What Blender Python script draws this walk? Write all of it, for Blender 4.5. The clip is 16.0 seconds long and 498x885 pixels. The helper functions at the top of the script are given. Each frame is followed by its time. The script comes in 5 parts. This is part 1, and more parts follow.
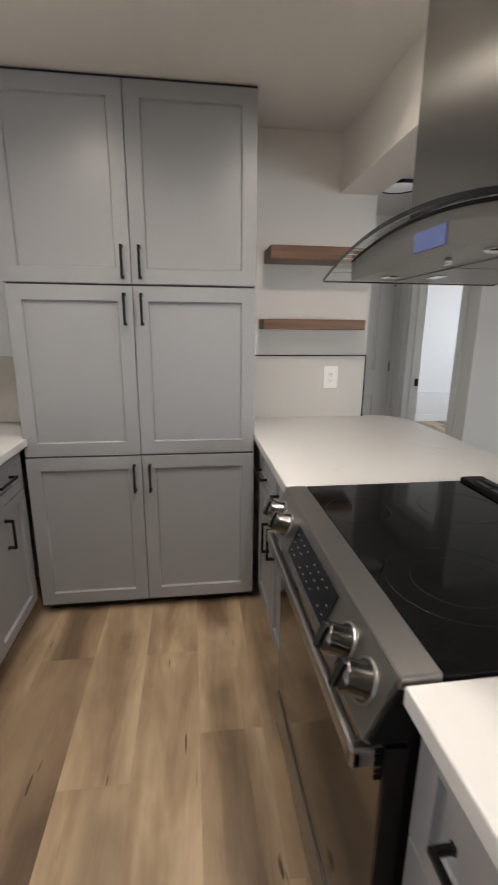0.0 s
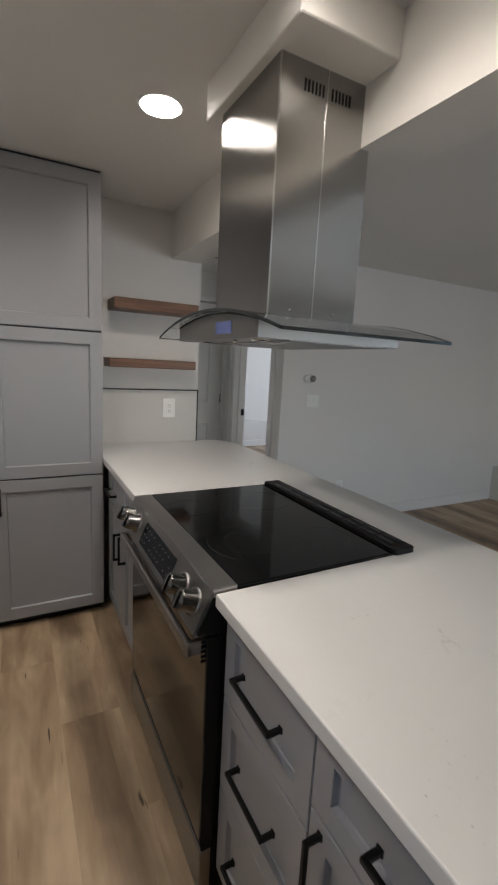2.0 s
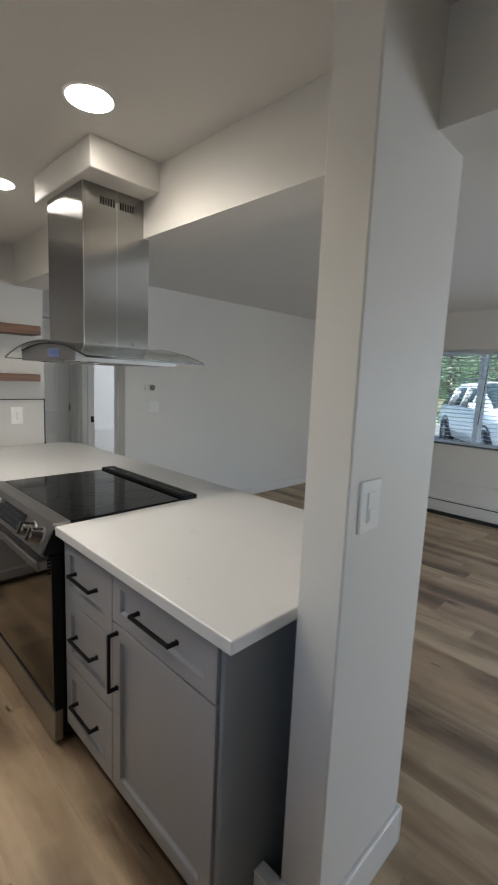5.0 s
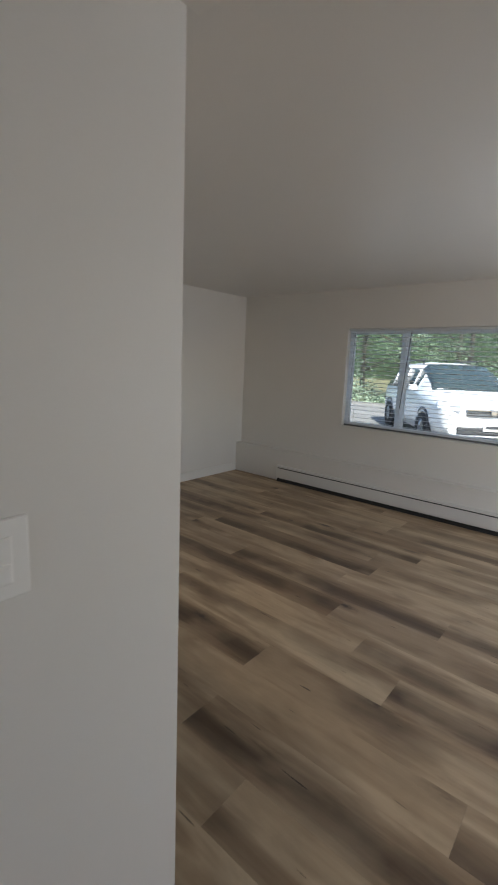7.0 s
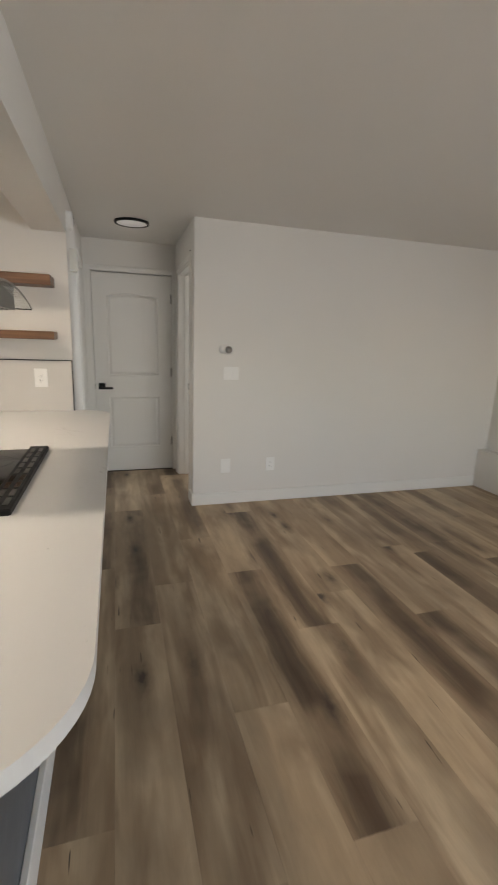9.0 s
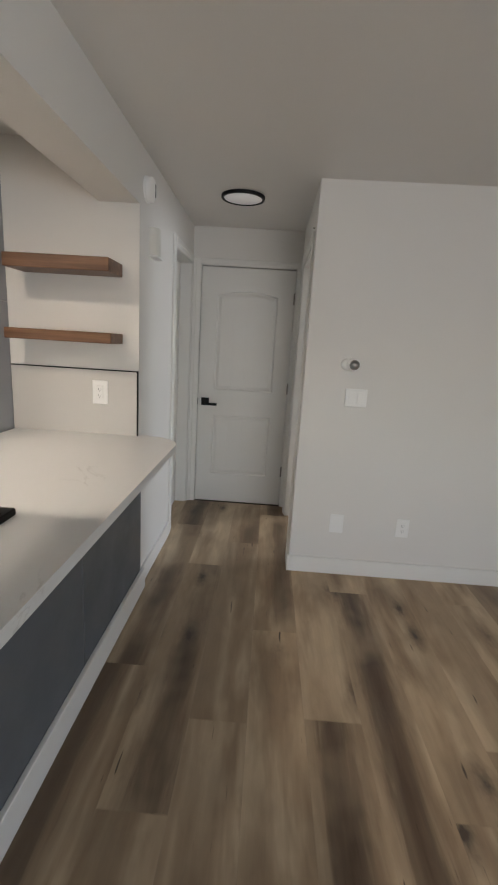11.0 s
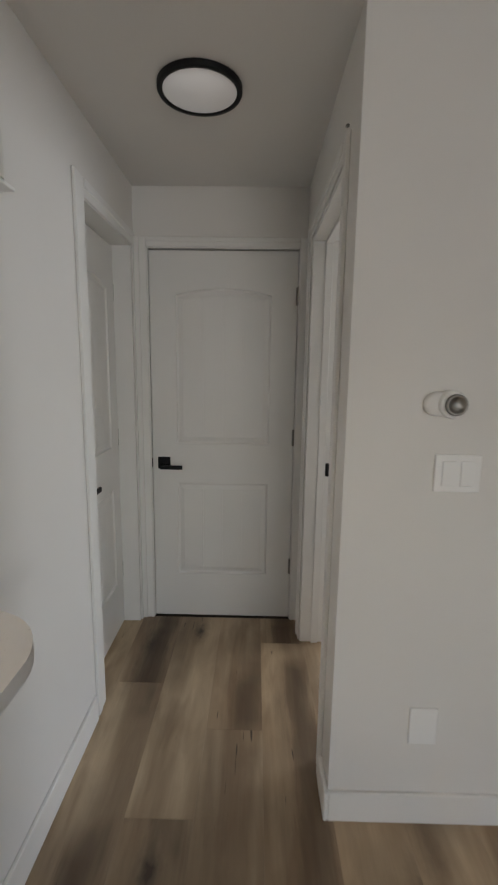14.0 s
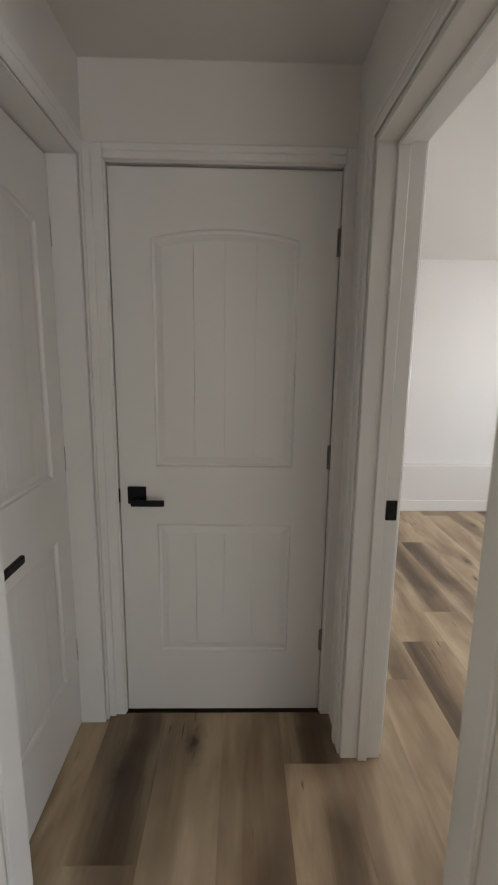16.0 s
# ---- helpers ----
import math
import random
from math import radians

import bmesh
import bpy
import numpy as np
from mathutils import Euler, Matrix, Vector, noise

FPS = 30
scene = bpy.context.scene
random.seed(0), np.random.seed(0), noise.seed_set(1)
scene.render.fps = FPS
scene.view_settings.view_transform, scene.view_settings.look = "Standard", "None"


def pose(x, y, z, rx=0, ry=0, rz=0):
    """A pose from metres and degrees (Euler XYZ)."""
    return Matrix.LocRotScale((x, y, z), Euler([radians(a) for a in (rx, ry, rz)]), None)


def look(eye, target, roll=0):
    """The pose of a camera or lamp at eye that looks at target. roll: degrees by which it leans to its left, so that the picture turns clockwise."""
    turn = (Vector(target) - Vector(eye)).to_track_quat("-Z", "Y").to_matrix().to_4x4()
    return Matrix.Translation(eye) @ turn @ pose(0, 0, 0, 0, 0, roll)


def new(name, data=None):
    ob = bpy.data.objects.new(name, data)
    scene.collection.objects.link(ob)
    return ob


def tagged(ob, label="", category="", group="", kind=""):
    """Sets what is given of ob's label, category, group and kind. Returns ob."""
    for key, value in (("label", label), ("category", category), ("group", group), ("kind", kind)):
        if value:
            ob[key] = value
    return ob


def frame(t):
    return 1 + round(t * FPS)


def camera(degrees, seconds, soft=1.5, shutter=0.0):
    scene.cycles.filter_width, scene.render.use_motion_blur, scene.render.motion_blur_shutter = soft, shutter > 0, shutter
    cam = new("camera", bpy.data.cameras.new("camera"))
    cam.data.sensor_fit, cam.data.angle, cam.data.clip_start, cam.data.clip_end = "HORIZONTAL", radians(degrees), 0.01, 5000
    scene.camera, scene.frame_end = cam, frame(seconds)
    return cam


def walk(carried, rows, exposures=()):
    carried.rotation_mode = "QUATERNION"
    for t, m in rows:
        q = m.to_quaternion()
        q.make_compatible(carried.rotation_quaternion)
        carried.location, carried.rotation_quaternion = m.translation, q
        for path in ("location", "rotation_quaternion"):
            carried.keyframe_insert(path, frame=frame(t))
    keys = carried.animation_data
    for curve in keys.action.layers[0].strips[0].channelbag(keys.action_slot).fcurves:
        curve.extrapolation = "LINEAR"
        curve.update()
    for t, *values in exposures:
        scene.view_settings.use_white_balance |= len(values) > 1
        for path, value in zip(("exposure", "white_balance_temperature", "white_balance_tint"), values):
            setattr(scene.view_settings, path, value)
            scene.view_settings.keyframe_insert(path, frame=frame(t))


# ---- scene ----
cam = camera(58.9, 16.0, soft=2.0, shutter=0.4)
PATH = [
    (0, (0.055, -0.009, 1.403), (0.307, 1.91, 0.902), 0.5),
    (0.5, (0.077, -0.123, 1.42), (0.52, 1.768, 0.943), 1.3),
    (1, (0.067, -0.211, 1.432), (0.695, 1.639, 1.005), 2.1),
    (1.5, (0.011, -0.307, 1.441), (0.805, 1.487, 1.052), 2.7),
    (2, (-0.059, -0.407, 1.46), (0.868, 1.329, 1.106), 3.0),
    (2.5, (-0.091, -0.496, 1.475), (0.941, 1.188, 1.161), 3.2),
    (3, (-0.096, -0.583, 1.48), (0.981, 1.076, 1.186), 2.9),
    (3.2, (-0.087, -0.642, 1.479), (1.004, 1.008, 1.185), 2.9),
    (5.3, (-0.282, -1.159, 1.482), (1.168, 0.189, 1.198), 2.6),
    (5.5, (-0.237, -1.184, 1.482), (1.233, 0.141, 1.196), 2.8),
    (6, (-0.027, -1.279, 1.48), (1.481, -0.002, 1.174), 3.6),
    (6.5, (0.184, -1.319, 1.486), (1.72, -0.082, 1.153), 3.8),
    (7, (0.421, -1.266, 1.498), (1.929, -0.001, 1.139), 2.4),
    (7.5, (0.67, -1.199, 1.486), (2.05, 0.197, 1.104), 2.0),
    (8, (0.975, -1.151, 1.508), (2.103, 0.445, 1.082), 2.6),
    (8.5, (1.154, -1.045, 1.486), (2.025, 0.698, 1.033), 2.3),
    (9, (1.315, -0.876, 1.44), (1.881, 0.988, 0.987), 2.0),
    (9.5, (1.462, -0.698, 1.453), (1.783, 1.222, 0.993), 2.4),
    (9.7, (1.507, -0.607, 1.45), (1.779, 1.322, 0.999), 3.8),
    (12, (1.763, 0.596, 1.442), (1.556, 2.542, 1.029), 0.5),
    (12.5, (1.714, 0.802, 1.455), (1.504, 2.753, 1.068), 0.5),
    (13, (1.704, 1.042, 1.443), (1.552, 3.003, 1.081), 0.9),
    (13.5, (1.738, 1.308, 1.452), (1.656, 3.276, 1.107), 1.1),
    (14, (1.672, 1.544, 1.442), (1.644, 3.517, 1.114), 0.8),
    (14.5, (1.612, 1.755, 1.402), (1.584, 3.732, 1.105), 0.6),
    (15, (1.626, 2.0, 1.437), (1.576, 3.974, 1.12), 1.0),
    (15.5, (1.612, 2.169, 1.408), (1.58, 4.146, 1.104), 0.8),
    (16, (1.548, 2.352, 1.422), (1.591, 4.318, 1.056), 0.8),
]
EXPOSURES = [(0, 1.61, 6150, 10), (0.6, 1.35, 6150, 10), (1.5, 1.1, 6050, 10), (3, 1.12, 6000, 10), (5.5, 1.36, 6000, 7), (6.2, 1.3, 6250, 10), (7.5, 1.14, 6800, 12), (8.2, 1.56, 7350, 16), (9, 1.86, 6850, 11), (9.7, 1.78, 6500, 11), (12.5, 1.78, 6500, 11), (13.5, 1.63, 6550, 11), (14.5, 1.55, 6650, 11), (16, 1.5, 6900, 12)]
walk(cam, [(t, look(eye, target, roll)) for t, eye, target, roll in PATH], EXPOSURES)

# ---- world, sun and lamps ----
world = bpy.data.worlds.new("sky")
scene.world = world
world.use_nodes = True
SKY = world.node_tree.nodes.new("ShaderNodeTexSky")
SKY.sky_type, SKY.sun_disc = "NISHITA", False
SKY.sun_elevation, SKY.sun_rotation = radians(49.9), radians(218.7)
world.node_tree.links.new(SKY.outputs[0], world.node_tree.nodes["Background"].inputs[0])
world.node_tree.nodes["Background"].inputs[1].default_value = 0.15

sun = new("sun", bpy.data.lights.new("sun", "SUN"))
sun.data.energy, sun.data.angle, sun.data.color = 5.0, radians(2), (1, 0.95, 0.88)
sun.matrix_world = look((0, 0, 0), (0.40, 0.50, -0.76))


def area_lamp(name, m, w, h, watts, colour):
    ob = new(name, bpy.data.lights.new(name, "AREA"))
    ob.data.shape, ob.data.size, ob.data.size_y = "RECTANGLE", w, h
    ob.data.energy, ob.data.color = watts, colour
    ob.matrix_world = m
    return ob


DAY = (0.80, 0.90, 1.0)
area_lamp("kitchen_window_light", look((-1.36, -1.35, 1.5), (1, -1.35, 1.35)), 1.0, 0.9, 0.5, DAY)
area_lamp("bedroom_window_light", look((5.12, 4.7, 1.45), (2, 4.9, 1.2)), 1.7, 1.1, 17, (0.86, 0.92, 1.0))
# daylight from the south, through an opening added out of view
area_lamp("unseen_south_daylight", look((3.3, -3.24, 1.17), (2.6, 2, 0.9)), 1.9, 1.05, 14.0, (0.96, 0.97, 0.98))
# blue fill from an added opening out of view, tilted up at the ceiling
area_lamp("added_east_fill", look((5.12, -2.2, 1.4), (3.4, -1.0, 2.2)), 1.4, 1.1, 4.2, (0.58, 0.78, 1.0))

# ---- materials ----


class Nodes:
    """A small wrapper to write node materials in few lines."""

    def __init__(self, name):
        self.mat = bpy.data.materials.new(name)
        self.mat.use_nodes = True
        self.tree = self.mat.node_tree
        self.bsdf = self.tree.nodes["Principled BSDF"]

    def add(self, kind, **values):
        n = self.tree.nodes.new("ShaderNode" + kind)
        for key, v in values.items():
            if key in n.inputs:
                n.inputs[key].default_value = v
        return n

    def link(self, a, b):
        self.tree.links.new(a, b)

    def coords(self, scale=(1, 1, 1), shift=False, kind="Object"):
        tc = self.add("TexCoord")
        mp = self.add("Mapping")
        mp.inputs["Scale"].default_value = scale
        self.link(tc.outputs[kind], mp.inputs["Vector"])
        if shift:
            info = self.add("ObjectInfo")
            mul = self.add("Math")
            mul.operation = "MULTIPLY"
            mul.inputs[1].default_value = 37.0
            self.link(info.outputs["Random"], mul.inputs[0])
            self.link(mul.outputs[0], mp.inputs["Location"])
        return mp.outputs[0]

    def noise(self, vec, scale, detail=4.0, rough=0.55, distort=0.0):
        n = self.add("TexNoise", Scale=scale, Detail=detail, Roughness=rough, Distortion=distort)
        self.link(vec, n.inputs["Vector"])
        return n.outputs["Fac"]

    def ramp(self, fac, stops):
        r = self.add("ValToRGB")
        e = r.color_ramp.elements
        while len(e) < len(stops):
            e.new(0.5)
        for el, (p, c) in zip(e, stops):
            el.position = p
            el.color = (*c, 1) if len(c) == 3 else c
        self.link(fac, r.inputs[0])
        return r.outputs[0]

    def mix(self, fac, a, b, how="MIX"):
        m = self.add("MixRGB")
        m.blend_type = how
        for sock, v in zip(m.inputs, (fac, a, b)):
            if isinstance(v, (int, float)):
                sock.default_value = v
            elif isinstance(v, tuple):
                sock.default_value = (*v, 1)
            else:
                self.link(v, sock)
        return m.outputs[0]

    def bump(self, fac, strength, distance=0.01, under=None):
        b = self.add("Bump", Strength=strength, Distance=distance)
        self.link(fac, b.inputs["Height"])
        if under is not None:
            self.link(under, b.inputs["Normal"])
        self.link(b.outputs[0], self.bsdf.inputs["Normal"])
        return b.outputs[0]

    def set(self, **values):
        for key, v in values.items():
            sock = self.bsdf.inputs[key.replace("_", " ")]
            if hasattr(v, "is_linked"):
                self.link(v, sock)
            else:
                sock.default_value = (*v, 1) if isinstance(v, tuple) and len(v) == 3 else v
        return self


def g(v):
    return (v, v, v)


def painted(name, colour, rough, vary=0.06, fine=90.0, coarse=1.3, bump=0.05, distance=0.002, spread=0.07):
    """Paint on plaster, wood or metal: faint blotches, a rolled grain and uneven gloss."""
    m = Nodes(name)
    v = m.coords()
    big, small = m.noise(v, coarse, 3), m.noise(v, fine, 3)
    dark = tuple(c * (1 - vary) for c in colour)
    c = m.ramp(big, [(0.3, dark), (0.7, colour)])
    c = m.mix(vary, c, m.ramp(small, [(0.3, g(0.55)), (0.7, g(1.0))]), "MULTIPLY")
    r = m.ramp(m.noise(v, coarse * 3, 4), [(0.3, g(max(rough - spread, 0.02))), (0.7, g(min(rough + spread, 1)))])
    m.set(Base_Color=c, Roughness=r)
    m.bump(small, bump, distance)
    return m.mat


WALL = painted("wall_paint", (0.765, 0.74, 0.70), 0.55, 0.03, 260, 0.9, 0.10, 0.001)
CEIL = painted("ceiling_paint", (0.74, 0.715, 0.68), 0.36, 0.04, 180, 0.7, 0.10, 0.001, 0.02)
TRIM = painted("trim_paint", (0.80, 0.785, 0.75), 0.40, 0.03, 120, 2.0, 0.04)
DOORP = painted("door_paint", (0.78, 0.765, 0.73), 0.38, 0.03, 140, 1.6, 0.04)
CABINET = painted("grey_cabinet_paint", (0.318, 0.325, 0.342), 0.32, 0.05, 150, 2.2, 0.04, 0.002, 0.015)
CABPANEL = painted("dark_grey_panel", (0.115, 0.125, 0.14), 0.42, 0.06, 140, 2.0, 0.04)
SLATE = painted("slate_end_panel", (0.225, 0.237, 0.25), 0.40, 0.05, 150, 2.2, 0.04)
# near-black that puts the shade of recesses and gaps into the colour
RECESS_SHADE = painted("recess_shade", (0.03, 0.03, 0.032), 0.6)
SPLASH = painted("backsplash_grey", (0.60, 0.575, 0.54), 0.38, 0.012, 60, 2.5, 0.0)
PLASTIC = painted("white_plastic", (0.87, 0.86, 0.835), 0.38, 0.02, 200, 4, 0.02)
PLASTIC2 = painted("ivory_plastic", (0.72, 0.70, 0.64), 0.38, 0.03, 200, 4, 0.02)
BLACK = painted("black_metal", (0.005, 0.005, 0.0053), 0.5, 0.15, 220, 5, 0.04)
BLACK.node_tree.nodes["Principled BSDF"].inputs["Specular IOR Level"].default_value = 0.25
NICKEL = painted("satin_nickel", (0.27, 0.255, 0.235), 0.38, 0.08, 200, 5, 0.03)
NICKEL.node_tree.nodes["Principled BSDF"].inputs["Metallic"].default_value = 1
CHROME = painted("polished_chrome", (0.66, 0.65, 0.63), 0.13, 0.05, 300, 8, 0.01)
CHROME.node_tree.nodes["Principled BSDF"].inputs["Metallic"].default_value = 1
HEATER = painted("heater_enamel", (0.74, 0.73, 0.70), 0.4, 0.04, 120, 2, 0.03)


def slat_plastic(name, through_it):
    """White vinyl that lets some daylight through."""
    m = Nodes(name)
    n = m.noise(m.coords(), 3, 3)
    c = m.ramp(n, [(0.3, g(0.82)), (0.7, g(0.87))])
    m.set(Base_Color=c, Roughness=0.45)
    thin = m.add("BsdfTranslucent", Color=(0.88, 0.89, 0.89, 1))
    mixer = m.add("MixShader", Fac=through_it)
    m.link(m.bsdf.outputs[0], mixer.inputs[1])
    m.link(thin.outputs[0], mixer.inputs[2])
    m.link(mixer.outputs[0], m.tree.nodes["Material Output"].inputs["Surface"])
    return m.mat


BLIND = slat_plastic("blind_slat", 0.5)
VINYL = slat_plastic("window_vinyl", 0.7)


def brushed(name, colour, rough, along, stretch=0.85):
    """Brushed stainless steel, its grain along one axis; reflections spread across the grain."""
    m = Nodes(name)
    sc = [240.0, 240.0, 240.0]
    sc[along] = 3.0
    v = m.coords(tuple(sc))
    grain = m.noise(v, 1.0, 3, 0.7)
    c = m.mix(0.10, colour, m.ramp(grain, [(0.3, g(0.6)), (0.7, g(1.0))]), "MULTIPLY")
    m.set(Base_Color=c, Roughness=rough, Metallic=1.0, Anisotropic=stretch)
    t = m.add("Tangent")
    t.direction_type, t.axis = "RADIAL", "XYZ"[along]
    m.link(t.outputs[0], m.bsdf.inputs["Tangent"])
    return m.mat


STEEL = brushed("brushed_steel_upright", (0.36, 0.35, 0.335), 0.22, 2, 0.95)
STEELY = brushed("brushed_steel_along", (0.37, 0.36, 0.345), 0.32, 1, 0.6)
HOODSTEEL = painted("satin_hood_steel", (0.30, 0.295, 0.285), 0.44, 0.04, 60, 5, 0.0, 0.002, 0.02)
HOODSTEEL.node_tree.nodes["Principled BSDF"].inputs["Metallic"].default_value = 1
KNOB = painted("dark_satin_steel", (0.17, 0.165, 0.16), 0.18, 0.04, 60, 5, 0.0)
KNOB.node_tree.nodes["Principled BSDF"].inputs["Metallic"].default_value = 1


def plank_wood():
    """Pale oak vinyl planks. Each board's own colour value carries (heart strength, heart place across, tone)."""
    m = Nodes("oak_plank")

    def calc(how, a, b, clamp=False):
        n = m.add("Math")
        n.operation, n.use_clamp = how, clamp
        for sock, v in zip(n.inputs, (a, b)):
            if isinstance(v, (int, float)):
                sock.default_value = v
            else:
                m.link(v, sock)
        return n.outputs[0]

    info = m.add("ObjectInfo")
    own = m.add("SeparateColor")
    m.link(info.outputs["Color"], own.inputs[0])
    strength, place, tone = own.outputs[0], own.outputs[1], own.outputs[2]
    base = m.ramp(tone, [(0.0, (0.26, 0.184, 0.118)), (0.5, (0.40, 0.291, 0.184)), (1.0, (0.525, 0.392, 0.250))])
    # the heartwood: one soft brown band that wanders along the board and comes and goes
    xyz = m.add("SeparateXYZ")
    m.link(m.coords(), xyz.inputs[0])
    wander = m.noise(m.coords((0.4, 1.5, 1), shift=True), 1.0, 2.0, 0.5)
    ragged = m.noise(m.coords((26.0, 2.6, 1), shift=True), 1.0, 4.0, 0.6, 0.4)
    off = calc("SUBTRACT", xyz.outputs[0], calc("MULTIPLY", calc("SUBTRACT", place, 0.5), 0.2265))
    off = calc("ADD", off, calc("MULTIPLY", calc("SUBTRACT", wander, 0.5), 0.10))
    off = calc("ADD", calc("ABSOLUTE", off, 0.0), calc("MULTIPLY", calc("SUBTRACT", ragged, 0.5), 0.10))
    band = m.ramp(off, [(0.0, g(1.0)), (0.045, g(0.82)), (0.075, g(0.36)), (0.115, g(0.0))])
    along = m.noise(m.coords((1.6, 1.5, 1), shift=True), 1.0, 3.0, 0.55)
    along = m.ramp(along, [(0.40, g(0.0)), (0.64, g(1.0))])
    along = calc("ADD", along, calc("MULTIPLY", calc("SUBTRACT", strength, 0.62), 1.7), True)
    heart = calc("MULTIPLY", calc("MULTIPLY", band, along), strength)
    pale = m.noise(m.coords((5.2, 0.55, 1), shift=True), 1.4, 2.5, 0.5, 0.3)
    c = m.mix(m.ramp(pale, [(0.45, g(0.0)), (0.62, g(0.75))]), base, (0.62, 0.480, 0.318))
    brown = m.noise(m.coords((6.0, 1.1, 1), shift=True), 1.2, 3, 0.55, 0.5)
    c = m.mix(m.ramp(brown, [(0.46, g(0.0)), (0.66, g(0.62))]), c, (0.225, 0.140, 0.078))
    c = m.mix(heart, c, (0.094, 0.057, 0.033))
    cloud = m.noise(m.coords((9.0, 3.0, 1), shift=True), 1.6, 4, 0.6, 0.6)
    c = m.mix(0.45, c, m.ramp(cloud, [(0.3, g(0.66)), (0.65, g(1.0))]), "MULTIPLY")
    grain = m.noise(m.coords((110.0, 3.0, 1), shift=True), 1.0, 4, 0.6, 0.8)
    c = m.mix(0.12, c, m.ramp(grain, [(0.25, g(0.45)), (0.65, g(1.0))]), "MULTIPLY")
    # a few star-like knots with a brown halo drawn out along the board
    vec = m.coords((6.2, 2.5, 1), shift=True)
    vor = m.add("TexVoronoi", Scale=1.0, Randomness=0.85)
    m.link(vec, vor.inputs["Vector"])
    pick = m.add("SeparateColor")
    m.link(vor.outputs["Color"], pick.inputs[0])
    few = m.ramp(pick.outputs[0], [(0.66, g(0.0)), (0.68, g(1.0))])
    wob = m.noise(m.coords((55, 30, 1), shift=True), 1.0, 3, 0.6)
    dist = calc("ADD", vor.outputs["Distance"], calc("MULTIPLY", calc("SUBTRACT", wob, 0.5), 0.22))
    knot = m.ramp(dist, [(0.05, g(0.95)), (0.11, g(0.62)), (0.21, g(0.26)), (0.36, g(0.0))])
    c = m.mix(m.mix(1.0, knot, few, "MULTIPLY"), c, (0.060, 0.040, 0.028))
    # short dark checks along the grain
    chk = m.noise(m.coords((58, 5.0, 1), shift=True), 1.0, 1.5, 0.4)
    c = m.mix(m.ramp(chk, [(0.745, g(0.0)), (0.775, g(0.9))]), c, (0.05, 0.034, 0.022))
    m.set(Base_Color=c, Roughness=m.ramp(grain, [(0.2, g(0.50)), (0.8, g(0.40))]))
    m.bump(grain, 0.08, 0.0005)
    return m.mat


PLANK = plank_wood()
UNDER = painted("floor_underlay", (0.05, 0.04, 0.03), 0.9)


def walnut():
    m = Nodes("walnut_shelf_wood")
    v = m.coords((1.2, 26, 26))
    grain = m.noise(v, 1.0, 5, 0.6, 0.8)
    fine = m.noise(m.coords((6, 220, 220)), 1.0, 3)
    c = m.ramp(grain, [(0.25, (0.075, 0.034, 0.017)), (0.5, (0.15, 0.072, 0.037)), (0.75, (0.25, 0.13, 0.068))])
    c = m.mix(0.3, c, m.ramp(fine, [(0.3, g(0.5)), (0.7, g(1.0))]), "MULTIPLY")
    m.set(Base_Color=c, Roughness=0.42)
    m.bump(fine, 0.08, 0.0006)
    return m.mat


WALNUT = walnut()


def quartz():
    """White quartz: faint cloudy veins with a few small grey flecks."""
    m = Nodes("white_quartz")
    v = m.coords()
    v.node.inputs["Location"].default_value = (0, 1.7, 0)
    cloud = m.noise(v, 2.0, 5, 0.6)
    c = m.ramp(cloud, [(0.2, (0.665, 0.662, 0.652)), (0.8, (0.685, 0.682, 0.673))])
    vein = m.noise(v, 1.1, 7, 0.6, 1.2)
    line = m.ramp(vein, [(0.493, g(0.0)), (0.5, g(1.0)), (0.507, g(0.0))])
    mask = m.ramp(m.noise(v, 4.2, 2), [(0.60, g(0.0)), (0.70, g(0.40))])
    c = m.mix(m.mix(1.0, line, mask, "MULTIPLY"), c, (0.36, 0.345, 0.33))
    # tiny dark flecks gathered in a few places
    fleck = m.ramp(m.noise(v, 70, 3, 0.6), [(0.66, g(0.0)), (0.72, g(0.6))])
    where = m.ramp(m.noise(v, 5.5, 1), [(0.61, g(0.0)), (0.70, g(1.0))])
    c = m.mix(m.mix(1.0, fleck, where, "MULTIPLY"), c, (0.20, 0.195, 0.19))
    m.set(Base_Color=c, Roughness=0.31)
    return m.mat


QUARTZ = quartz()


def black_glass(name, colour=(0.003, 0.003, 0.0033), rough=0.04):
    m = Nodes(name)
    smear = m.noise(m.coords(), 5, 4)
    m.set(Base_Color=colour, Roughness=m.ramp(smear, [(0.3, g(rough)), (0.75, g(rough + 0.07))]), IOR=1.33)
    return m.mat


HOBGLASS = black_glass("black_ceramic_glass")
OVENGLASS = black_glass("bronze_oven_glass", (0.010, 0.007, 0.004), 0.04)
OVENGLASS.node_tree.nodes["Principled BSDF"].inputs["IOR"].default_value = 1.62


def clear_glass(name, tint=(0.93, 0.97, 0.95)):
    m = Nodes(name)
    m.set(Base_Color=tint, Roughness=0.01, IOR=1.45, Transmission_Weight=1.0)
    return m.mat


GLASS = clear_glass("clear_glass")


def pane_glass():
    """Thin window glass: mostly see-through, with a weak mirror."""
    m = Nodes("window_pane")
    clear = m.add("BsdfTransparent", Color=(0.93, 0.96, 0.96, 1))
    gloss = m.add("BsdfGlossy", Roughness=0.01)
    fres = m.add("Fresnel", IOR=1.35)
    mixer = m.add("MixShader")
    m.link(fres.outputs[0], mixer.inputs[0])
    m.link(clear.outputs[0], mixer.inputs[1])
    m.link(gloss.outputs[0], mixer.inputs[2])
    m.link(mixer.outputs[0], m.tree.nodes["Material Output"].inputs["Surface"])
    return m.mat


PANE = pane_glass()


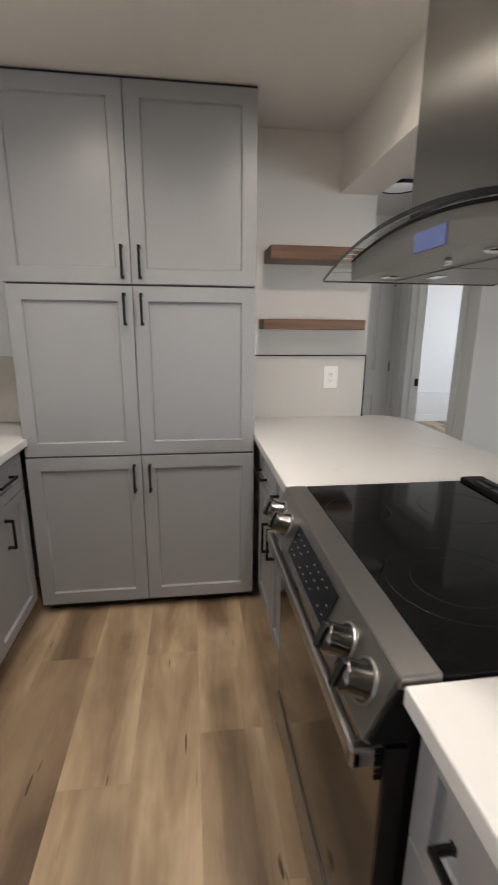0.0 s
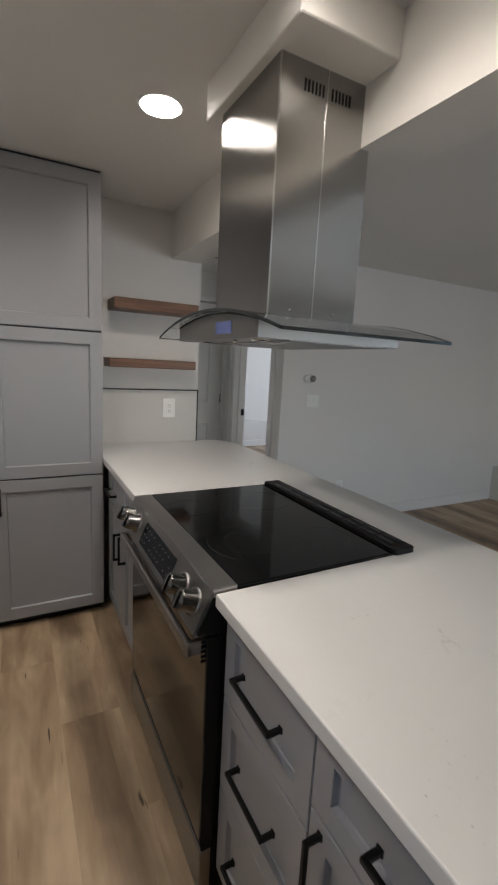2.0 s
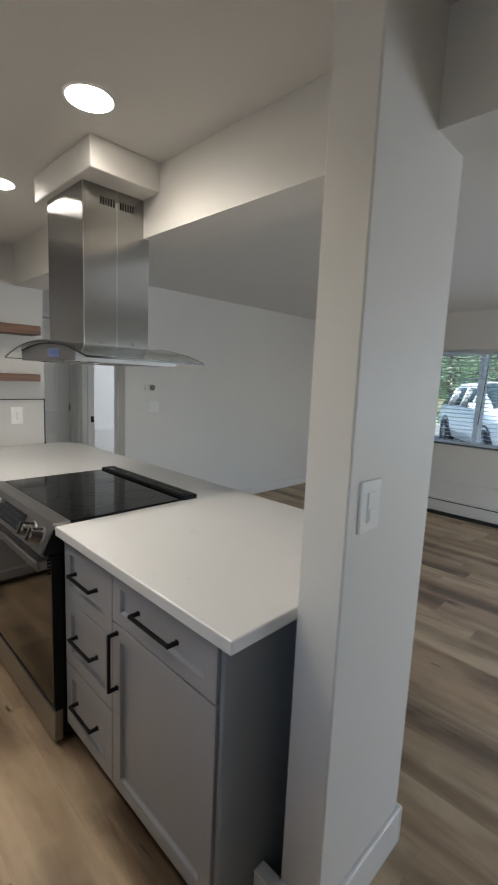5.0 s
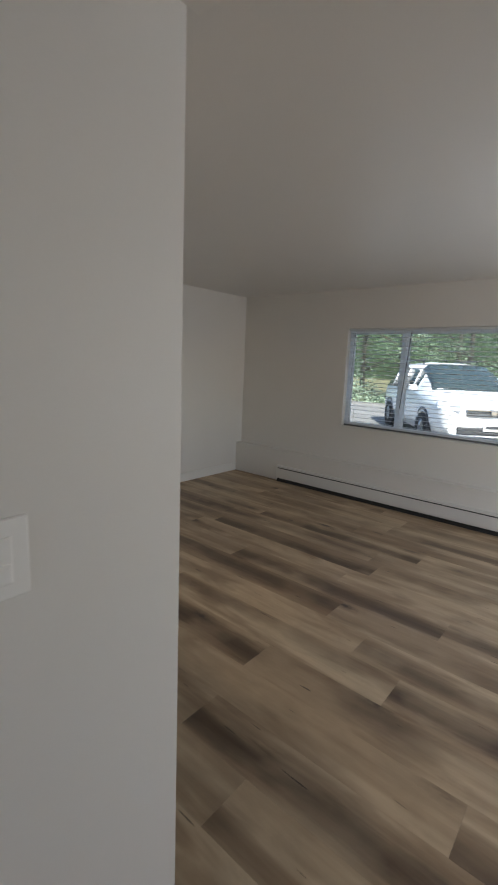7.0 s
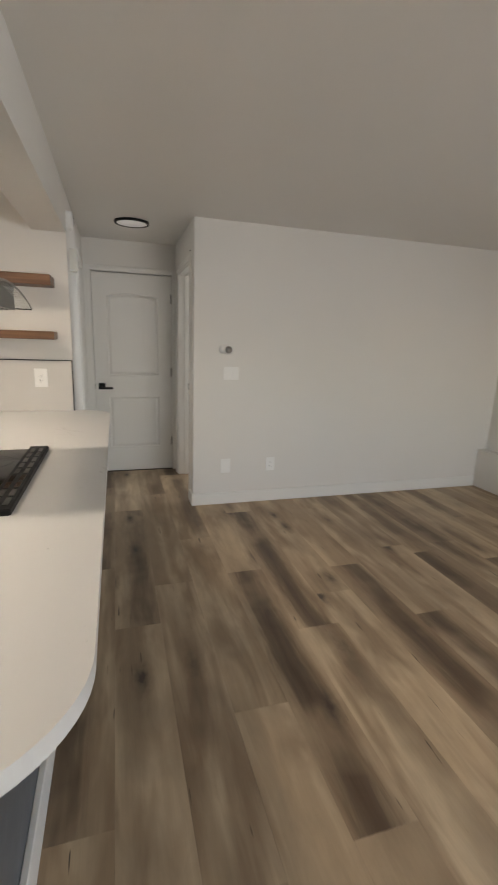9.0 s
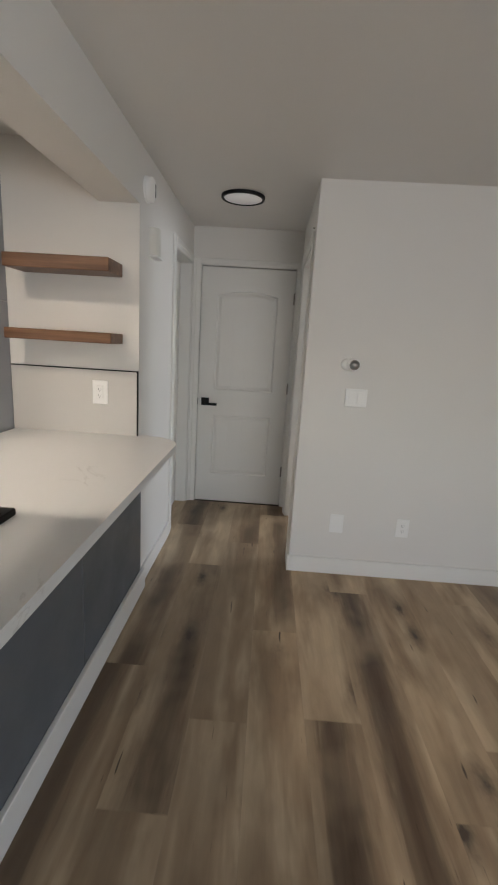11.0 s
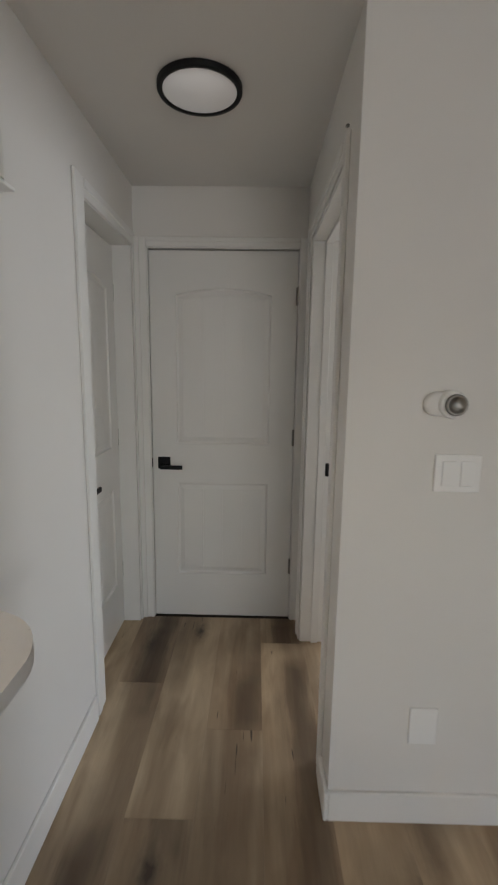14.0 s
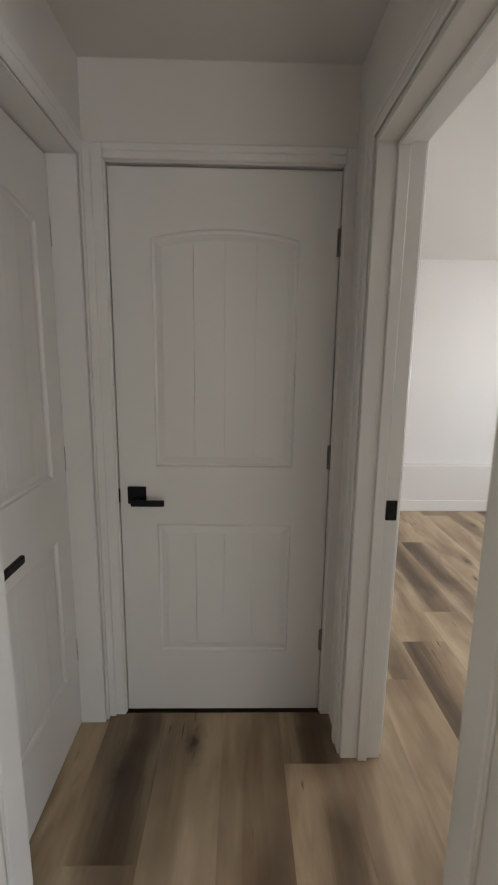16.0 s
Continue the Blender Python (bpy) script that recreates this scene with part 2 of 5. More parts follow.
def glow(name, colour, strength):
    m = Nodes(name)
    m.set(Base_Color=(0.8, 0.8, 0.8), Emission_Color=colour, Emission_Strength=strength)
    return m.mat


POTGLOW = glow("lit_lamp_lens", (1.0, 0.87, 0.72), 14.0)
LENS = glow("softly_lit_lens", (1.0, 0.95, 0.90), 0.035)
DISPLAY = black_glass("display_glass", (0.008, 0.009, 0.012), 0.10)
PRINT = painted("grey_print", (0.16, 0.17, 0.19), 0.5)
RINGS = painted("hob_ring_print", (0.008, 0.008, 0.0078), 0.2)
BLUEFILM = painted("blue_film", (0.13, 0.17, 0.42), 0.4, 0.1, 60, 30)

# ---- builders ----


def box(bm, x0, x1, y0, y1, z0, z1, bev=0.0, seg=1):
    """Adds a box, with its edges rounded by bev."""
    t = bmesh.new()
    bmesh.ops.create_cube(t, size=1.0)
    for v in t.verts:
        v.co = Vector(((x0 + x1) / 2 + v.co.x * (x1 - x0), (y0 + y1) / 2 + v.co.y * (y1 - y0), (z0 + z1) / 2 + v.co.z * (z1 - z0)))
    if bev:
        bmesh.ops.bevel(t, geom=t.edges[:], offset=bev, segments=seg, affect="EDGES", profile=0.5, clamp_overlap=True)
    merge(bm, t)
    return bm


def merge(bm, t, m=None):
    """Copies the bmesh t into bm, through the matrix m, and frees it."""
    if m is not None:
        bmesh.ops.transform(t, matrix=m, verts=t.verts[:])
    made = [bm.verts.new(v.co) for v in t.verts]
    for i, v in enumerate(t.verts):
        v.index = i
    for f in t.faces:
        try:
            nf = bm.faces.new([made[v.index] for v in f.verts])
            nf.smooth = f.smooth
        except ValueError:
            pass
    t.free()
    return bm


AXES = {"x": Matrix.Rotation(radians(90), 4, "Y"), "y": Matrix.Rotation(radians(-90), 4, "X"), "z": Matrix.Identity(4)}


def lathe(bm, centre, axis, profile, n=32):
    """Turns a profile of (radius, height) pairs round an axis through centre; closed where the radius is nil."""
    t = bmesh.new()
    rings = []
    for r, h in profile:
        if r < 1e-6:
            rings.append([t.verts.new((0, 0, h))])
        else:
            rings.append([t.verts.new((r * math.cos(2 * math.pi * i / n), r * math.sin(2 * math.pi * i / n), h)) for i in range(n)])
    for a, b in zip(rings, rings[1:]):
        for i in range(n):
            j = (i + 1) % n
            q = [a[i % len(a)], a[j % len(a)], b[j % len(b)], b[i % len(b)]]
            q = list(dict.fromkeys(q))
            if len(q) > 2:
                t.faces.new(q).smooth = True
    bmesh.ops.recalc_face_normals(t, faces=t.faces[:])
    return merge(bm, t, Matrix.Translation(centre) @ AXES[axis])


def rod(bm, a, b, r, n=10):
    """A round bar from a to b."""
    a, b = Vector(a), Vector(b)
    t = bmesh.new()
    bmesh.ops.create_cone(t, cap_ends=True, segments=n, radius1=r, radius2=r, depth=(b - a).length)
    for f in t.faces:
        f.smooth = len(f.verts) == 4
    return merge(bm, t, Matrix.Translation((a + b) / 2) @ (b - a).to_track_quat("Z", "Y").to_matrix().to_4x4())


def prism(bm, outline, axis, lo, hi):
    """Extrudes a closed outline of 2D points along an axis. The points are (y, z), (x, z) or (x, y)."""
    at = {"x": lambda p, h: (h, p[0], p[1]), "y": lambda p, h: (p[0], h, p[1]), "z": lambda p, h: (p[0], p[1], h)}[axis]
    t = bmesh.new()
    a = [t.verts.new(at(p, lo)) for p in outline]
    b = [t.verts.new(at(p, hi)) for p in outline]
    t.faces.new(a)
    t.faces.new(b)
    for i in range(len(a)):
        j = (i + 1) % len(a)
        t.faces.new((a[i], a[j], b[j], b[i]))
    bmesh.ops.recalc_face_normals(t, faces=t.faces[:])
    return merge(bm, t)


def mesh_of(name, bm, material):
    me = bpy.data.meshes.new(name)
    bmesh.ops.recalc_face_normals(bm, faces=bm.faces[:])
    bm.to_mesh(me)
    bm.free()
    me.materials.append(material)
    return me


def root_of(ob):
    while ob.parent:
        ob = ob.parent
    return ob


def part(name, bm, material, parent, label=""):
    """One mesh, drawn in world places, as a part of a thing or of a part."""
    bmesh.ops.translate(bm, verts=bm.verts[:], vec=-root_of(parent).location)
    ob = new(name, mesh_of(name, bm, material))
    ob.parent = parent
    return tagged(ob, label)


def thing(name, base, label, category, group="", kind=""):
    """An Empty at the base of a thing, to carry its parts."""
    ob = new(name)
    ob.location = base
    ob.empty_display_size = 0.1
    return tagged(ob, label, category, group, kind)


def solid(name, bm, material, label="", category="", group="", kind=""):
    """A thing of one mesh."""
    return tagged(new(name, mesh_of(name, bm, material)), label, category, group, kind)


def structure(name, bm, material, label, category):
    return solid(name, bm, material, label, category, kind="structure")


def boxes(*rows, bev=0.0):
    bm = bmesh.new()
    for r in rows:
        box(bm, *r, bev=bev)
    return bm


def with_hole(axis, lo, hi, a0, a1, z0, z1, holes):
    """A wall between lo and hi along its thickness, from a0 to a1 and z0 to z1, with openings (b0, b1, y0, y1) side by side."""
    bm = bmesh.new()

    def put(p0, p1, q0, q1):
        if p1 - p0 > 1e-4 and q1 - q0 > 1e-4:
            if axis == "x":
                box(bm, lo, hi, p0, p1, q0, q1)
            else:
                box(bm, p0, p1, lo, hi, q0, q1)

    at = a0
    for b0, b1, h0, h1 in sorted(holes):
        put(at, b0, z0, z1)
        put(b0, b1, z0, h0)
        put(b0, b1, h1, z1)
        at = b1
    put(at, a1, z0, z1)
    return bm


# ---- structure ----
TOP = 2.343
HALL, BEAMW, BEAMZ = 1.03, 0.83, 2.072
EAST, LEDGE = 5.06, 4.95
SILL, HEAD = 0.80, 1.915
WINY0, WINY1 = -0.85, 1.222

structure("wall_west", with_hole("x", -1.45, -1.31, -3.2, 2.52, -0.02, TOP, [(-1.85, -0.85, 1.05, 1.95)]), WALL, "warm white painted kitchen wall", "wall")
structure("wall_north_kitchen", boxes((-1.31, 1.03, 2.405, 2.52, 0, TOP)), WALL, "warm white painted wall behind the shelves", "wall")
structure("wall_hall_west", with_hole("x", 0.90, HALL, 2.52, 4.07, -0.02, TOP, [(3.25, 3.90, -0.02, 2.068)]), WALL, "white hall wall beside the closet door", "wall")
structure("wall_hall_end", with_hole("y", 3.93, 4.07, HALL, 1.925, -0.02, TOP, [(1.081, 1.9045, -0.02, 2.070)]), WALL, "white end wall of the hall", "wall")
structure("wall_hall_east", with_hole("x", 1.925, 2.07, 2.77, 6.66, -0.02, TOP, [(2.97, 3.735, -0.02, 2.052)]), WALL, "white hall wall with the bedroom doorway", "wall")
structure("wall_living_north", boxes((2.07, 5.20, 2.77, 2.90, 0, TOP)), WALL, "warm white living room wall with thermostat", "wall")
# the southern opening is added for the blue fill; the other holds the window
structure("wall_east", with_hole("x", EAST, 5.20, -3.2, 2.77, -0.02, TOP, [(-2.95, -1.45, SILL, HEAD), (WINY0, WINY1, SILL, HEAD)]), WALL, "beige white wall with the wide window", "wall")
structure("wall_bedroom_east", with_hole("x", 5.06, 5.20, 2.90, 6.66, -0.02, TOP, [(3.85, 5.55, 0.9, 2.0)]), WALL, "white bedroom wall", "wall")
structure("wall_bedroom_north", boxes((2.07, 5.06, 6.53, 6.66, 0, TOP)), WALL, "white bedroom far wall", "wall")
# this opening is added to let the south lamp in
structure("wall_south", with_hole("y", -3.34, -3.2, -1.45, 5.20, -0.02, TOP, [(2.35, 4.25, 0.62, 1.72)]), WALL, "white painted wall", "wall")
structure("wall_kitchen_partition", boxes((BEAMW, 1.02, -3.2, -2.15, 0, BEAMZ)), WALL, "white partition beside the passage", "wall")
structure("wall_post", boxes((0.56, 0.996, -0.61, -0.487, 0, TOP), bev=0.004), WALL, "white wall post at the end of the counter", "wall")
structure("beam", boxes((BEAMW, 1.03, -0.487, 2.405, BEAMZ, TOP)), WALL, "white dropped beam over the counter", "beam")
structure("passage_header", boxes((BEAMW, 1.02, -3.2, -0.61, BEAMZ + 0.01, TOP)), WALL, "white header over the passage", "beam")
structure("hood_soffit", boxes((0.527, BEAMW, 0.553, 1.104, 2.229, TOP), bev=0.003), WALL, "white boxed soffit above the range hood", "soffit")
structure("ceiling", boxes((-1.45, 5.20, -3.34, 6.66, TOP, TOP + 0.14)), CEIL, "smooth off-white painted ceiling", "ceiling")
structure("wall_ledge", boxes((LEDGE, EAST, -3.2, 2.77, 0, 0.40), bev=0.006), WALL, "painted foundation ledge below the window", "ledge")
structure("wall_ledge_bedroom", boxes((2.07, 5.06, 6.44, 6.53, 0, 0.455), bev=0.006), WALL, "painted foundation ledge in the bedroom", "ledge")
# sun-blocking slab added above the ceiling, never in view
structure("roof", boxes((-1.9, 5.55, -3.8, 7.1, TOP + 0.16, TOP + 0.36)), TRIM, "plain unseen slab added over the ceiling to block the sun", "roof")
floor = structure("floor", boxes((-1.45, 5.20, -3.34, 6.66, -0.16, -0.008)), UNDER, "oak look plank floor", "floor")


# added slabs, out of view, that block the sun on two sides
structure("sun_shield_slabs", boxes((-2.5, 5.6, -4.6, -3.345, 2.40, 2.52), (-2.5, -1.46, -3.34, 3.0, 2.40, 2.52)), TRIM, "unseen slabs added to keep the sun out of the south and west openings", "eaves")


def baseboard(name, x0, x1, y0, y1, label="white painted baseboard", h=0.108):
    structure(name, boxes((x0, x1, y0, y1, 0, h), bev=0.003), TRIM, label, "baseboard")


baseboard("baseboard", 1.925, LEDGE, 2.756, 2.77)
baseboard("baseboard", 1.911, 1.925, 2.756, 2.895)
baseboard("baseboard", HALL, HALL + 0.014, 2.43, 3.15)
baseboard("baseboard", 0.546, 0.56, -0.624, -0.487, h=0.13)
baseboard("baseboard", 0.518, 0.56, -0.486, -0.4245, h=0.13)
baseboard("baseboard", 0.56, 0.996, -0.624, -0.61, h=0.13)
baseboard("baseboard", 0.996, 1.010, -0.624, -0.40, h=0.13)
baseboard("baseboard", 2.07, 5.06, 6.426, 6.44)
baseboard("baseboard", 1.045, 1.066, -0.40, 2.43, "white baseboard below the counter panels", 0.125)


def casing(name, axis, face, out, a0, a1, top, w=0.085, t=0.018, floor_z=0.0):
    """Moulded casing round an opening a0..a1: two legs and a head, each with a raised outer band. face: the wall's plane; out: the side it stands on."""
    bm = bmesh.new()

    def strip(p0, p1, z0, z1, thick):
        lo, hi = sorted((face, face + out * thick))
        if axis == "x":
            box(bm, lo, hi, p0, p1, z0, z1, bev=0.003)
        else:
            box(bm, p0, p1, lo, hi, z0, z1, bev=0.003)

    for s, a in ((-1, a0), (1, a1)):
        lo, hi = sorted((a, a + s * w))
        strip(lo, hi, floor_z, top + w * 0.72, t * 0.6)
        lo, hi = sorted((a + s * w * 0.55, a + s * w * 0.97))
        strip(lo, hi, floor_z, top + w * 0.70, t)
    strip(a0, a1, top, top + w * 0.72, t * 0.62)
    strip(a0 + 0.001, a1 - 0.001, top + w * 0.36, top + w * 0.70, t * 1.02)
    structure(name, bm, TRIM, "white moulded door casing", "door trim")


def jamb(name, axis, lo, hi, a0, a1, top, t=0.02):
    bm = bmesh.new()
    for p0, p1, z0, z1 in ((a0, a0 + t, 0, top), (a1 - t, a1, 0, top), (a0 + t, a1 - t, top - t, top)):
        if axis == "x":
            box(bm, lo, hi, p0, p1, z0, z1, bev=0.002)
        else:
            box(bm, p0, p1, lo, hi, z0, z1, bev=0.002)
    return structure(name, bm, TRIM, "white painted door jamb", "door trim")


# ---- doors and window ----
def door_leaf(bm, w, h, t=0.035):
    """A moulded two-panel door: u from 0 to w, the front at v = 0, its back at v = t; the upper panel has an arched head and both have upright grooves."""
    sx0, sx1 = 0.135 * w / 0.776, w - 0.135 * w / 0.776
    panels = ((0.262, 0.800, 0.0), (1.025, 1.815, 0.034))
    rec = 0.013
    box(bm, 0, w, rec, t, 0, h)
    for a, b in ((0, sx0), (sx1, w)):
        box(bm, a, b, 0, rec, 0, h)
    box(bm, sx0, sx1, 0, rec, 0, panels[0][0])
    box(bm, sx0, sx1, 0, rec, panels[0][1], panels[1][0])
    n = 20

    def head(u, k, inset=0.0):
        s = (u - sx0) / (sx1 - sx0) * 2 - 1
        return panels[k][1] - inset + panels[k][2] * (1 - s * s)

    us = [sx0 + (sx1 - sx0) * i / n for i in range(n + 1)]
    prism(bm, [(u, head(u, 1)) for u in us] + [(sx1, h), (sx0, h)], "y", 0, rec)

    def loop(k, inset, depth):
        lo, hi, z0 = sx0 + inset, sx1 - inset, panels[k][0] + inset
        side = [(hi + (lo - hi) * i / n, 0) for i in range(n + 1)]
        return [bm.verts.new(p) for p in [(lo, depth, z0), (hi, depth, z0)] + [(u, depth, head(u, k, inset)) for u, _ in side]]

    for k in (0, 1):
        loops = [loop(k, i, d) for i, d in ((0.0, 0.0), (0.004, 0.0075), (0.012, 0.0105), (0.036, 0.0035))]
        for a, b in zip(loops, loops[1:]):
            for i in range(len(a)):
                j = (i + 1) % len(a)
                bm.faces.new((a[i], a[j], b[j], b[i]))
        lo, hi, z0 = sx0 + 0.036, sx1 - 0.036, panels[k][0] + 0.036
        count = 4
        for i in range(count):
            a = lo + (hi - lo) * i / count + (0.0005 if i else 0)
            b = lo + (hi - lo) * (i + 1) / count - (0.0005 if i < count - 1 else 0)
            top = [(a + (b - a) * j / 6, head(a + (b - a) * j / 6, k, 0.036)) for j in range(7)]
            prism(bm, [(a, z0), (b, z0)] + top[::-1], "y", 0.0036, rec)
    return bm


def lever_set(bm, u, z, way):
    """A square rose with a flat lever that points to +u or -u, on a front at v = 0."""
    box(bm, u - 0.034, u + 0.034, -0.009, 0, z - 0.033, z + 0.033, bev=0.002)
    rod(bm, (u, -0.05, z - 0.016), (u, -0.008, z - 0.016), 0.010)
    a, b = sorted((u - way * 0.012, u + way * 0.108))
    box(bm, a, b, -0.058, -0.046, z - 0.027, z - 0.005, bev=0.002)
    return bm


def hung_door(name, m, w, h, lever_u, lever_way, hinge_u, label):
    """A closed door, built flat and then carried to its place by m."""
    d = thing(name, (0, 0, 0), label, "door", kind="structure")
    leaf = part("door_leaf", door_leaf(bmesh.new(), w, h), DOORP, d)
    part("lever_handle", lever_set(bmesh.new(), lever_u, 0.915, lever_way), BLACK, leaf, "matt black lever handle")
    for z in (0.315, 1.065, 1.812):
        bm = rod(bmesh.new(), (hinge_u, -0.004, z - 0.045), (hinge_u, -0.004, z + 0.045), 0.006)
        rod(bm, (hinge_u, -0.004, z + 0.045), (hinge_u, -0.004, z + 0.052), 0.0035)
        box(bm, hinge_u - 0.012, hinge_u + 0.002, -0.0012, 0.004, z - 0.045, z + 0.045)
        part("hinge", bm, NICKEL, d, "satin nickel butt hinge")
    d.matrix_world = m
    return d


hung_door("door_1", pose(1.105, 3.945, 0.007), 0.776, 2.035, 0.063, 1, 0.780, "closed white two-panel door with black lever")
hung_door("door_2", pose(0.935, 3.274, 0.007, 0, 0, 90), 0.603, 2.035, 0.055, 1, 0.618, "closed white closet door with black lever")
casing("door_trim_1", "y", 3.93, -1, 1.098, 1.888, 2.054, w=0.066)
casing("door_trim_2", "x", HALL, 1, 3.258, 3.892, 2.050, w=0.095, t=0.012)
casing("door_trim_3", "x", 1.925, -1, 2.975, 3.732, 2.050, w=0.078, t=0.013)
casing("door_trim_4", "x", 2.07, 1, 2.975, 3.732, 2.050, w=0.09)
jamb("door_jamb_1", "y", 3.932, 4.068, 1.081, 1.9045, 2.070)
jamb("door_jamb_2", "x", 0.902, 1.028, 3.25, 3.90, 2.068)
bed = jamb("door_jamb_3", "x", 1.926, 2.069, 2.97, 3.735, 2.052)
stop = boxes((1.985, 2.02, 3.703, 3.7155, 0, 2.03), (1.985, 2.02, 2.9895, 3.002, 0, 2.03), (1.985, 2.02, 3.002, 3.703, 2.0185, 2.032), bev=0.002)
part("door_stop", stop, TRIM, bed)
part("strike_plate", boxes((2.026, 2.062, 3.709, 3.7155, 0.915, 0.982), (2.034, 2.052, 3.7065, 3.710, 0.934, 0.962), bev=0.002), BLACK, bed, "matt black strike plate")
j1 = bpy.data.objects["door_jamb_1"]
part("strike_plate", boxes((1.086, 1.1045, 3.938, 3.9445, 0.893, 0.949), bev=0.002), BLACK, j1, "matt black strike plate edge")
# unseen near-black slabs, added so that the door gaps stay dark
structure("door_gap_backing", boxes((0.70, 0.90, 3.2, 4.0, -0.02, TOP), (1.03, 1.95, 4.07, 4.2, -0.02, TOP)), RECESS_SHADE, "near-black backing added behind the closed doors", "wall")
solid("wall_hook", boxes((1.915, 1.925, 2.926, 2.936, 2.124, 2.132), bev=0.002), NICKEL, "tiny metal hook above the bedroom door casing", "hook")

win = thing("window_1", (EAST, 0.2, SILL), "wide white sliding window with blinds, daylight outside", "window", kind="structure")
FX0, FX1 = 5.125, 5.175
fr = boxes((FX0, FX1, WINY0, WINY1, SILL, SILL + 0.035), (FX0, FX1, WINY0, WINY1, HEAD - 0.035, HEAD), (FX0, FX1, WINY0, WINY0 + 0.04, SILL + 0.035, HEAD - 0.035), (FX0, FX1, WINY1 - 0.04, WINY1, SILL + 0.035, HEAD - 0.035), bev=0.003)
part("window_frame", fr, VINYL, win)
MULL = 0.575
part("mullion", boxes((FX0 + 0.004, FX1 - 0.004, MULL - 0.022, MULL + 0.022, SILL + 0.034, HEAD - 0.034), (FX0 - 0.008, FX0 + 0.006, MULL - 0.012, MULL + 0.014, SILL + 0.034, HEAD - 0.034), bev=0.002), VINYL, win)
for a, b in ((WINY0 + 0.03, MULL - 0.02), (MULL + 0.02, WINY1 - 0.03)):
    sash = boxes((FX0 + 0.01, FX1 - 0.012, a + 0.004, a + 0.026, SILL + 0.036, HEAD - 0.036), (FX0 + 0.01, FX1 - 0.012, b - 0.026, b - 0.004, SILL + 0.036, HEAD - 0.036), (FX0 + 0.01, FX1 - 0.012, a + 0.026, b - 0.026, SILL + 0.036, SILL + 0.058), (FX0 + 0.01, FX1 - 0.012, a + 0.026, b - 0.026, HEAD - 0.058, HEAD - 0.036), bev=0.002)
    s = part("sash", sash, VINYL, win)
    p = part("pane", boxes((FX0 + 0.02, FX0 + 0.024, a + 0.02, b - 0.02, SILL + 0.05, HEAD - 0.05)), PANE, s)
    p.visible_shadow = False
part("window_sill", boxes((5.045, FX0, WINY0, WINY1, SILL, SILL + 0.012), bev=0.003), TRIM, win)
# dark grey bar between the sill and the glass
part("lower_bar", boxes((5.10, FX0 - 0.002, WINY0 + 0.01, WINY1 - 0.01, SILL + 0.012, SILL + 0.030), bev=0.003), painted("grey_bar", (0.16, 0.165, 0.17), 0.5), win, "dark grey bar along the bottom of the window")

blind = thing("venetian_blind", (5.09, 0.2, HEAD), "white venetian blind with open slats in the window", "blind")
part("head_rail", boxes((5.072, 5.118, WINY0 + 0.012, WINY1 - 0.012, HEAD - 0.026, HEAD - 0.002), bev=0.003), BLIND, blind)
slat_mesh = None
z = HEAD - 0.05
while z > SILL + 0.07:
    if slat_mesh is None:
        bm = bmesh.new()
        pts = [(0.022 * s, 0.0024 * (1 - s * s)) for s in (-1, -0.5, 0, 0.5, 1)]
        prism(bm, pts + [(p, q - 0.0018) for p, q in reversed(pts)], "y", WINY0 + 0.018, WINY1 - 0.018)
        bmesh.ops.translate(bm, verts=bm.verts[:], vec=(0, -0.2, 0))
        slat_mesh = mesh_of("slat", bm, BLIND)
    s = new("slat", slat_mesh)
    s.parent = blind
    s.matrix_basis = pose(0.004, 0, z - HEAD, 0, 7, 0)
    z -= 0.045
part("bottom_rail", boxes((5.078, 5.112, WINY0 + 0.016, WINY1 - 0.016, SILL + 0.034, SILL + 0.050), bev=0.003), BLIND, blind)
for y in (WINY1 - 0.14, MULL - 0.09, -0.55):
    part("ladder_cord", rod(bmesh.new(), (5.072, y, HEAD - 0.04), (5.072, y, SILL + 0.04), 0.0011, 6), BLIND, blind)
part("tilt_wand", rod(bmesh.new(), (5.062, MULL - 0.075, HEAD - 0.05), (5.055, MULL - 0.03, SILL + 0.28), 0.004, 8), BLACK, blind, "dark tilt wand")
part("lift_cord", rod(bmesh.new(), (5.062, WINY1 - 0.09, HEAD - 0.05), (5.060, WINY1 - 0.075, SILL + 0.50), 0.002, 6), BLACK, blind, "dark lift cord")


# ---- kitchen cabinets ----
def slab_box(bm, axis, face, out, a0, a1, d0, d1, z0, z1, bev=0.0):
    """A box whose depth runs from d0 to d1 behind a front plane (negative: proud of it)."""
    lo, hi = sorted((face - out * d0, face - out * d1))
    if axis == "x":
        return box(bm, lo, hi, a0, a1, z0, z1, bev)
    return box(bm, a0, a1, lo, hi, z0, z1, bev)


